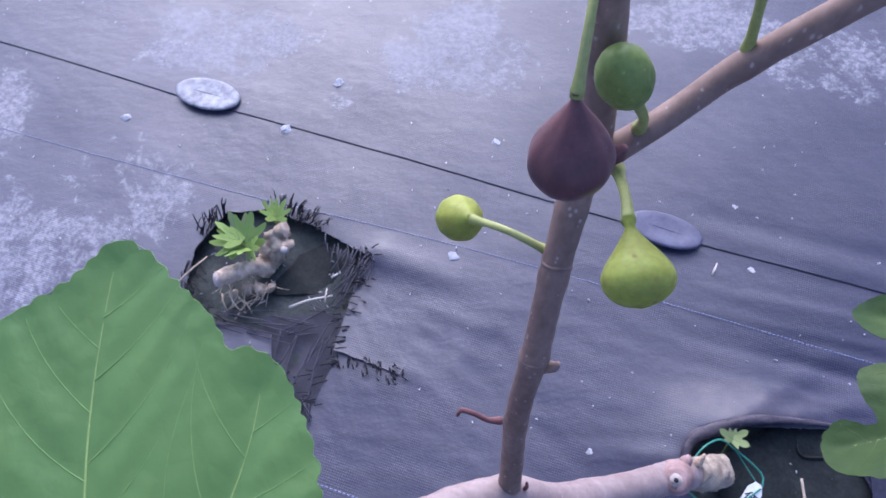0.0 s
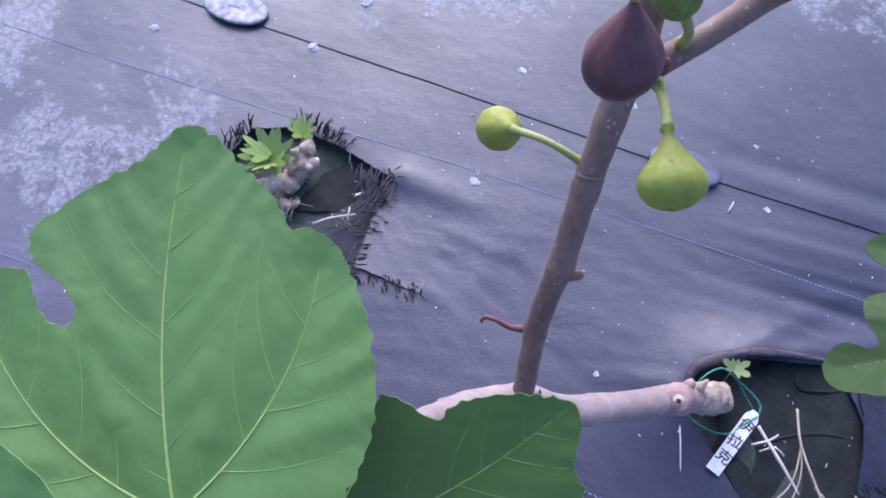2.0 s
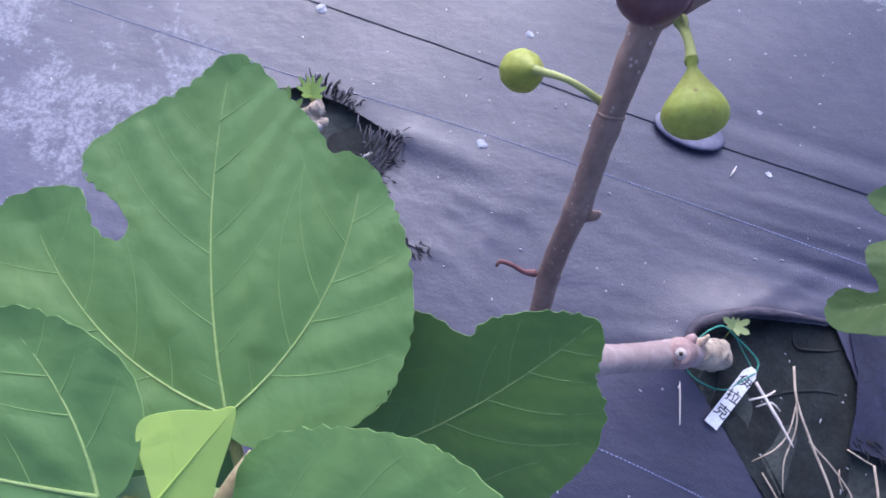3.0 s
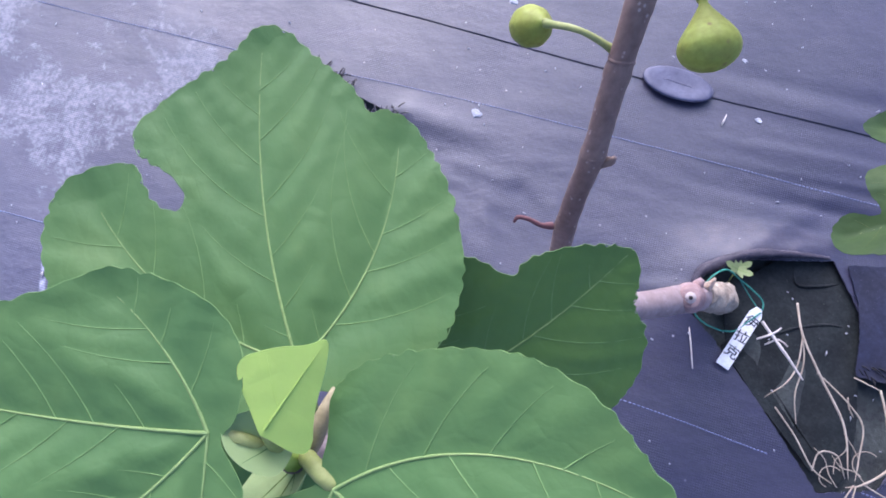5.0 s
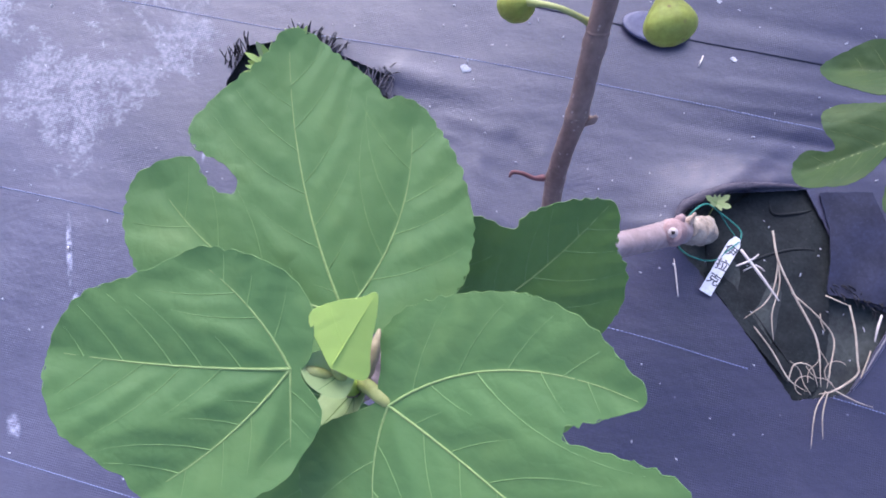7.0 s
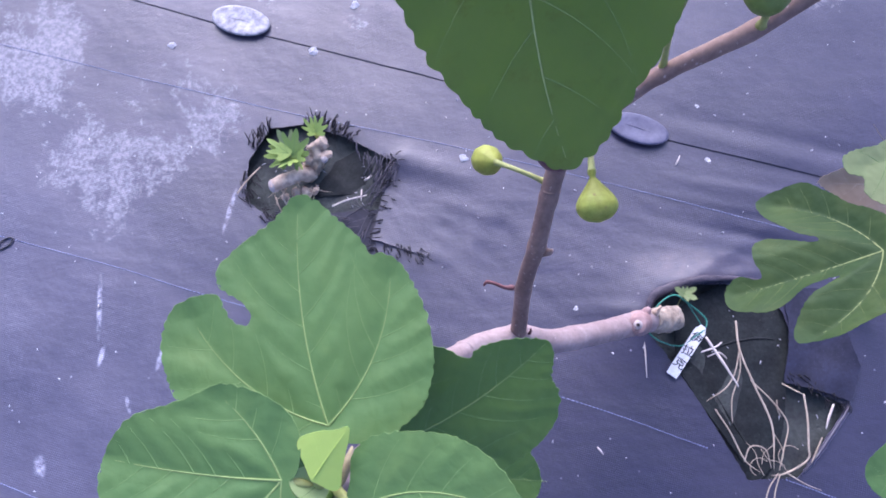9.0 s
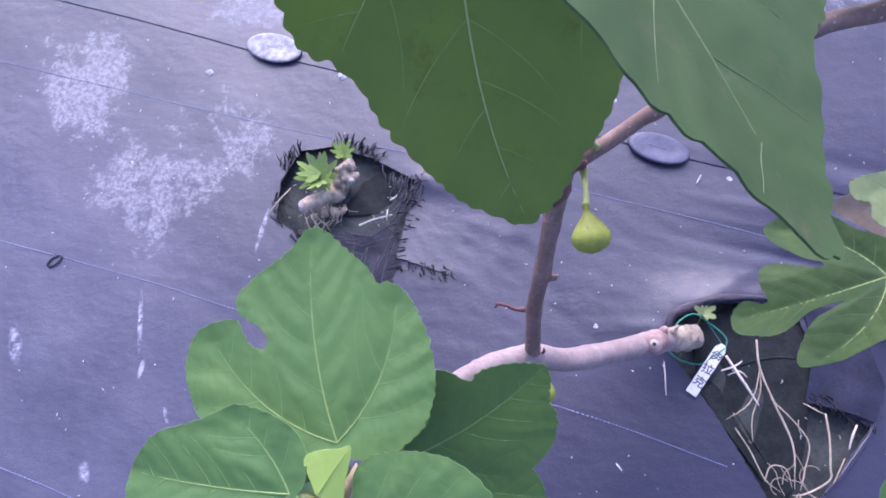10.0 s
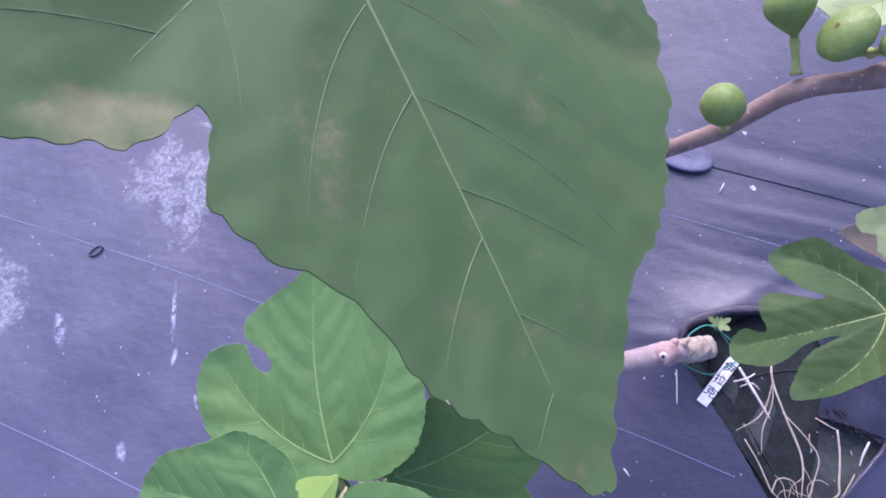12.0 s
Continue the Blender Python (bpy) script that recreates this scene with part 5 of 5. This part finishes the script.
for i, run in enumerate(ROOTS):
    part("root", tube("root", run, [0.0012 if i in (0, 4) else 0.0008 if i < 11 else 0.00045] * (len(run) - 1) + [0.0003], M_STRAW, 7, step=0.004, rough=0.2), roots)
stick("straw", [(0.3, 0.246, 0.010), (0.315, 0.215, 0.012), (0.33, 0.183, 0.012)], [0.0016, 0.0017, 0.0008], "pale split straw stalk", "straw", M_HEART)
stick("straw", [(0.292, 0.228, 0.008), (0.308, 0.232, 0.012), (0.318, 0.238, 0.012)], [0.001, 0.0012, 0.0008], "pale split straw stalk", "straw", M_HEART)
stick("straw", [(0.3, 0.222, 0.006), (0.314, 0.226, 0.010), (0.322, 0.218, 0.010)], [0.0008, 0.001, 0.0006], "pale split straw stalk", "straw", M_HEART)
stick("straw", [(0.445, 0.156, 0.004), (0.436, 0.143, 0.006), (0.43, 0.128, 0.004)], [0.0014, 0.0015, 0.0008], "short pale straw stalk", "straw", M_HEART)
stick("straw", [(0.424, 0.118, 0.002), (0.414, 0.104, 0.004), (0.404, 0.09, 0.005)], [0.0008, 0.001, 0.0006], "short dry straw stalk", "straw")
stick("straw", [(0.378, 0.165, 0.002), (0.376, 0.155, 0.003), (0.379, 0.145, 0.002)], [0.0006, 0.0007, 0.0004], "short dry straw stalk", "straw")
tagged(new("frayed_threads", strands(3, [(0.405, 0.188, -70, 30, 0.014, 12, 0.004), (0.425, 0.178, -80, 30, 0.013, 12, 0.004), (0.445, 0.166, -80, 30, 0.013, 12, 0.004), (0.46, 0.156, -100, 40, 0.012, 8, 0.004)], M_THREAD, "frayed_threads")),
       "black frayed threads along the cut edge", "threads", kind="stuff")

# ---- the small cut: old stump with a sprout, frayed threads ----
stump = thing("tree_stump", (-0.21, 0.51, -0.02), "short cut fig stump with pale end, sprouting again", "stump")
part("log", tube("log", [(-0.2475, 0.476, 0.021), (-0.235, 0.4835, 0.017), (-0.215, 0.494, 0.012), (-0.2, 0.502, -0.006)], [0.0088, 0.0088, 0.0096, 0.012], M_CALLUS, 22, step=0.002, rough=0.22, nodes=((0.9, 0.12, 0.2),)), stump)
end_at, end_way = Vector((-0.2475, 0.476, 0.0205)), Vector((-0.62, -0.40, 0.55)).normalized()
part("cut_end", tube("cut_end", [end_at - end_way * 0.004, end_at + end_way * 0.0016], [0.0090, 0.0080], M_CUT, 18, step=0.001, rough=0.06), stump, "pale sawn end of the stump")
part("pith", tube("pith", [end_at, end_at + end_way * 0.0019], [0.0022, 0.0018], M_CALLUS, 10, step=0.001, rough=0.1), stump, "darker ring in the sawn end")
rnd = random.Random(21)
for x, y, z, r in ((-0.196, 0.512, 0.0, 0.014), (-0.187, 0.522, 0.016, 0.0115), (-0.18, 0.532, 0.028, 0.0095), (-0.192, 0.53, 0.022, 0.0085), (-0.176, 0.519, 0.02, 0.008), (-0.202, 0.516, 0.016, 0.008),
                   (-0.222, 0.475, -0.004, 0.0065), (-0.206, 0.474, -0.004, 0.0085), (-0.196, 0.476, -0.006, 0.006), (-0.237, 0.469, -0.006, 0.005)):
    d = Vector((rnd.uniform(-1, 1), rnd.uniform(-1, 1), rnd.uniform(0.2, 1))).normalized() * r * 0.8
    q = Vector((x, y, z))
    part("burl", tube("burl", [q - d, q - d * 0.5, q + d * 0.5, q + d], [r * 0.55, r * 0.95, r * 0.9, r * 0.5], M_CALLUS, 14, step=0.0016, rough=0.75), stump, "knobbly weathered root crown")
part("cut_end", tube("cut_end", [(-0.18, 0.514, 0.018), (-0.1765, 0.508, 0.0245)], [0.0045, 0.0040], M_CUT, 12, step=0.002, rough=0.12), stump, "pale cut of a small side shoot")
LOBED = [(0, 28), (8, 22), (13, 15), (20, 16), (30, 25), (38, 21), (48, 12), (60, 17), (76, 15), (92, 8), (130, 4), (180, 2), (-130, 4), (-92, 8), (-76, 15), (-60, 17), (-48, 12), (-38, 21), (-30, 25), (-20, 16), (-13, 15), (-8, 22)]
for base, tip_at, third, s in (((-0.225, 0.512, 0.034), (-0.258, 0.508, 0.05), (-0.24, 0.53, 0.045), 51), ((-0.222, 0.516, 0.036), (-0.236, 0.546, 0.06), (-0.21, 0.54, 0.05), 53),
                               ((-0.218, 0.512, 0.034), (-0.206, 0.546, 0.062), (-0.2, 0.53, 0.05), 55), ((-0.22, 0.508, 0.032), (-0.236, 0.486, 0.052), (-0.2, 0.49, 0.05), 57),
                               ((-0.216, 0.51, 0.03), (-0.192, 0.498, 0.05), (-0.2, 0.52, 0.05), 59), ((-0.222, 0.514, 0.04), (-0.252, 0.532, 0.058), (-0.24, 0.51, 0.05), 60),
                               ((-0.187, 0.545, 0.034), (-0.172, 0.563, 0.052), (-0.19, 0.57, 0.045), 61), ((-0.188, 0.545, 0.034), (-0.206, 0.561, 0.05), (-0.2, 0.545, 0.045), 63)):
    k = ((Vector(tip_at) - Vector(base)).length / 0.033)
    leaf(stump, base, tip_at, third, [(a, r * k) for a, r in LOBED], [(0, 0.026 * k, 0), (30, 0.022 * k, 0), (-30, 0.022 * k, 0)], M_LEAF_PALE if s == 53 else M_SPROUT, M_VEIN, [(-0.214, 0.506, 0.018) if s < 61 else (-0.185, 0.538, 0.026)], s,
         teeth=0.0002, quilt=0.0003, ripple=0.002, grid=0.003, vein_r=0.0004, label="small bright green lobed sprout leaf")
for i, run in enumerate(([(-0.235, 0.478, 0.006), (-0.236, 0.462, 0.004), (-0.228, 0.45, 0.0), (-0.22, 0.446, -0.004)], [(-0.24, 0.452, -0.008), (-0.224, 0.46, -0.002), (-0.214, 0.447, -0.008)],
                         [(-0.232, 0.44, -0.008), (-0.222, 0.455, -0.004), (-0.215, 0.462, -0.006)], [(-0.25, 0.47, -0.006), (-0.246, 0.458, -0.004), (-0.242, 0.45, -0.01)])):
    part("root", tube("root", run, [0.0011, 0.001, 0.0008, 0.0005][:len(run)], M_STRAW, 6, step=0.004, rough=0.2), stump)
rnd = random.Random(33)
for _ in range(16):
    a = rnd.uniform(-2.6, -0.4)
    q = Vector((rnd.uniform(-0.243, -0.192), rnd.uniform(0.466, 0.486), 0.003))
    run = [q]
    for _ in range(3):
        a += rnd.uniform(-0.7, 0.7)
        q = q + Vector((0.009 * math.cos(a), 0.009 * math.sin(a), rnd.uniform(-0.004, 0.001)))
        run.append(q)
    part("root", tube("root", run, [0.0006, 0.0005, 0.0004, 0.0002], M_STRAW, 5, step=0.004, rough=0.2), stump)
stick("straw", [(-0.172, 0.452, -0.004), (-0.152, 0.458, 0.0), (-0.124, 0.464, 0.0)], [0.0012, 0.0013, 0.001], "pale dry straw lying in the cut", "straw", M_HEART)
stick("straw", [(-0.131, 0.472, 0.0), (-0.131, 0.464, 0.003), (-0.132, 0.456, 0.0)], [0.0009, 0.0009, 0.0008], "pale dry straw lying in the cut", "straw", M_HEART)
stick("straw", [(-0.118, 0.492, 0.0), (-0.121, 0.488, 0.003), (-0.127, 0.486, 0.0)], [0.0013, 0.0014, 0.0012], "short white straw bit in the cut", "straw", M_HEART)
stick("straw", [(-0.3, 0.474, 0.006), (-0.286, 0.492, 0.008), (-0.27, 0.512, 0.004)], [0.0011, 0.0012, 0.0008], "pale dry straw at the edge of the cut", "straw")
patch("fabric_scrap", [(-0.195, 0.47), (-0.195, 0.508), (-0.14, 0.535), (-0.118, 0.512), (-0.132, 0.472)], -0.012, M_FABRIC_OLD, "algae-stained fabric scrap inside the small cut", seed=3)
tagged(new("frayed_threads", strands(7, [
    (-0.278, 0.548, 95, 35, 0.016, 14, 0.010), (-0.268, 0.564, 85, 35, 0.018, 16, 0.012), (-0.2, 0.574, 80, 30, 0.018, 8, 0.014), (-0.18, 0.568, 65, 35, 0.017, 20, 0.010), (-0.162, 0.558, 50, 35, 0.016, 20, 0.008),
    (-0.145, 0.549, 45, 30, 0.012, 12, 0.004), (-0.085, 0.512, -10, 50, 0.010, 12, 0.003), (-0.092, 0.48, -5, 40, 0.010, 10, 0.002), (-0.1, 0.45, 0, 40, 0.010, 8, 0.002),
    (-0.287, 0.5, -70, 30, 0.022, 10, 0.002), (-0.288, 0.475, -55, 25, 0.02, 12, 0.002), (-0.262, 0.445, -30, 40, 0.016, 12, 0.002),
    (-0.112, 0.394, -85, 20, 0.008, 9, 0.002), (-0.095, 0.389, -85, 20, 0.008, 11, 0.002), (-0.078, 0.383, -80, 20, 0.008, 11, 0.002), (-0.062, 0.377, -75, 25, 0.008, 12, 0.003), (-0.048, 0.373, -60, 40, 0.009, 9, 0.004),
    (-0.092, 0.5, 185, 14, 0.011, 6, 0.003), (-0.098, 0.48, 185, 14, 0.012, 6, 0.003), (-0.103, 0.46, 185, 14, 0.012, 6, 0.003), (-0.108, 0.44, 185, 14, 0.012, 6, 0.003), (-0.113, 0.42, 190, 14, 0.011, 6, 0.003), (-0.115, 0.41, 188, 12, 0.022, 5, 0.002), (-0.122, 0.39, 188, 12, 0.022, 5, 0.002), (-0.13, 0.37, 188, 12, 0.02, 5, 0.002), (-0.137, 0.35, 188, 12, 0.018, 8, 0.002), (-0.184, 0.385, 5, 14, 0.016, 8, 0.002), (-0.178, 0.36, 5, 14, 0.016, 8, 0.002), (-0.152, 0.31, -80, 60, 0.012, 10, 0.002), (-0.165, 0.335, 10, 40, 0.012, 8, 0.002)], M_THREAD, "frayed_threads")),
    "short black frayed threads round the small cut", "threads", kind="stuff")
tagged(new("loose_threads", strands(9, [
    (-0.128, 0.535, -85, 14, 0.03, 7, 0.002), (-0.112, 0.525, -95, 16, 0.035, 10, 0.002), (-0.1, 0.515, -105, 18, 0.036, 14, 0.003), (-0.09, 0.505, -112, 14, 0.04, 16, 0.003), (-0.1, 0.485, -122, 14, 0.045, 12, 0.003),
    (-0.255, 0.437, -8, 10, 0.07, 7, 0.003), (-0.21, 0.43, -10, 12, 0.07, 8, 0.003), (-0.17, 0.425, 20, 16, 0.06, 7, 0.003), (-0.165, 0.42, -105, 16, 0.06, 5, 0.003), (-0.135, 0.41, -112, 12, 0.065, 5, 0.003),
    (-0.13, 0.425, -110, 10, 0.06, 4, 0.004), (-0.26, 0.452, -14, 8, 0.075, 5, 0.003), (-0.19, 0.438, -6, 14, 0.06, 4, 0.004), (-0.158, 0.375, -108, 14, 0.06, 5, 0.003), (-0.15, 0.345, -70, 30, 0.04, 6, 0.003), (-0.18, 0.38, -92, 10, 0.055, 5, 0.003), (-0.14, 0.45, -25, 25, 0.03, 5, 0.002)], M_THREAD_PALE, "loose_threads", 0.0008, 0.55)),
    "faded plastic threads lying loose in the small cut", "threads", kind="stuff")


# ---- small things on the fabric ----
def fabric_disc(x, y, along, wide_, turn, tilt, material, label):
    ob = thing("fabric_pin", lay(x, y, 0.004), label, "fabric pin", "pins along the seam")
    rings = [(0.0, 0.0012), (0.55, 0.0016), (0.64, 0.0021), (0.86, 0.0024), (0.96, 0.0020), (1.0, 0.0008), (0.99, -0.0010), (0.9, -0.0014)]
    verts, faces, n = [], [], 56
    for r, z in rings[1:]:
        verts += [(along * r * math.cos(2 * math.pi * k / n), wide_ * r * math.sin(2 * math.pi * k / n), z) for k in range(n)]
    verts.append((0, 0, rings[0][1]))
    c = len(verts) - 1
    faces += [(c, k, (k + 1) % n) for k in range(n)]
    for i in range(len(rings) - 2):
        faces += [(i * n + k, (i + 1) * n + k, (i + 1) * n + (k + 1) % n, i * n + (k + 1) % n) for k in range(n)]
    m = Matrix.Translation(lay(x, y, 0.0052)) @ Matrix.Rotation(turn, 4, "Z") @ Matrix.Rotation(tilt, 4, "X")
    part("disc", mesh_of("disc", verts, faces, material), ob, m=m)
    part("pin_head", tube("pin_head", [(-along * 0.45, 0, 0.0012), (0, 0, 0.0016), (along * 0.45, 0, 0.0012)], [0.0004] * 3, material, 8, step=0.004), ob, m=m)


fabric_disc(-0.304, 0.746, 0.045, 0.025, radians(-19), radians(-4), M_DISC, "oval grey plastic pin washer crusted with white dust")
fabric_disc(0.255, 0.540, 0.043, 0.023, radians(-22), radians(-6), M_DISC_DARK, "oval dark plastic pin washer on the seam")
ring = thing("rubber_ring", lay(-0.614, 0.422, 0.001), "small black rubber ring lying on the weed mat", "ring")
part("band", tube("band", [lay(-0.614 + 0.0095 * math.cos(a), 0.422 + 0.0075 * math.sin(a), 0.0018) + Vector((0.003 * math.sin(a), 0.003 * math.cos(a), 0)) for a in np.linspace(0, 2 * math.pi, 15)], [0.0011] * 15, M_RING, 8), ring)


def crumb(x, y, size, seed):
    """A knobbly bit of dried white mud."""
    bm = bmesh.new()
    bmesh.ops.create_icosphere(bm, subdivisions=2, radius=size)
    for v in bm.verts:
        v.co *= 1 + 0.95 * noise.noise(v.co * (1.1 / size) + Vector((seed, seed, 0)))
        v.co.z *= 0.32
    me = bpy.data.meshes.new("crumb")
    bm.to_mesh(me)
    bm.free()
    me.materials.append(M_CRUMB)
    ob = new("crumb", me)
    ob.location = lay(x, y, size * 0.2)
    tagged(ob, "whitish crumb of dried mud on the weed mat", "crumb", "crumbs on the fabric")


for i, (x, y, s) in enumerate(((-0.198, 0.69, 0.006), (-0.405, 0.713, 0.0055), (0.066, 0.667, 0.005), (0.011, 0.511, 0.005), (0.202, 0.622, 0.0042), (0.143, 0.292, 0.003), (0.345, 0.49, 0.0035), (0.342, 0.57, 0.0035), (-0.136, 0.764, 0.007))):
    crumb(x, y, s, i * 3.1)

rnd = random.Random(12)
verts, faces = [], []
for _ in range(230):
    x, y = rnd.uniform(-0.75, 0.6), rnd.uniform(0.02, 0.95)
    if inside(CUT_SMALL, np.array([x]), np.array([y]))[0] or inside(CUT_LARGE, np.array([x]), np.array([y]))[0]:
        continue
    a, n, r = rnd.uniform(0, math.pi), rnd.uniform(0.0012, 0.0042), rnd.uniform(0.0006, 0.0011)
    p, d = lay(x, y, 0.0012 + (0.004 if y > float(seam_y(x)) else 0)), Vector((math.cos(a), math.sin(a), 0)) * n
    tube_into(verts, faces, [p - d * 0.5, p + Vector((0, 0, 0.0004)), p + d * 0.5], [r * 0.6, r, r * 0.5], 5, 0.002)
for _ in range(70):
    low = rnd.random() < 0.6
    x, y = (rnd.uniform(-0.28, -0.1), rnd.uniform(0.36, 0.54)) if low else (rnd.uniform(0.25, 0.44), rnd.uniform(0.1, 0.3))
    if not inside(CUT_SMALL if low else CUT_LARGE, np.array([x]), np.array([y]))[0]:
        continue
    a, n, r = rnd.uniform(0, math.pi), rnd.uniform(0.0015, 0.006), rnd.uniform(0.0005, 0.0009)
    p, d = Vector((x, y, -0.0085 if low else -0.004)), Vector((math.cos(a), math.sin(a), 0)) * n
    tube_into(verts, faces, [p - d * 0.5, p + Vector((0, 0, 0.0006)), p + d * 0.5], [r * 0.6, r, r * 0.5], 5, 0.002)
tagged(new("litter", mesh_of("litter", verts, faces, M_CRUMB)), "scattered white specks of straw and mud", "litter", kind="stuff")
for x, y, a, n in ((0.304, 0.491, 60, 0.016), (0.154, 0.116, -55, 0.011), (-0.478, 0.329, 80, 0.004)):
    d = Vector((math.cos(radians(a)), math.sin(radians(a)), 0)) * n
    stick("straw", [lay(x, y, 0.002) - d * 0.5, lay(x, y, 0.003), lay(x, y, 0.002) + d * 0.5], [0.0008, 0.0012, 0.0006], "short white straw bit on the weed mat", "straw", M_HEART)
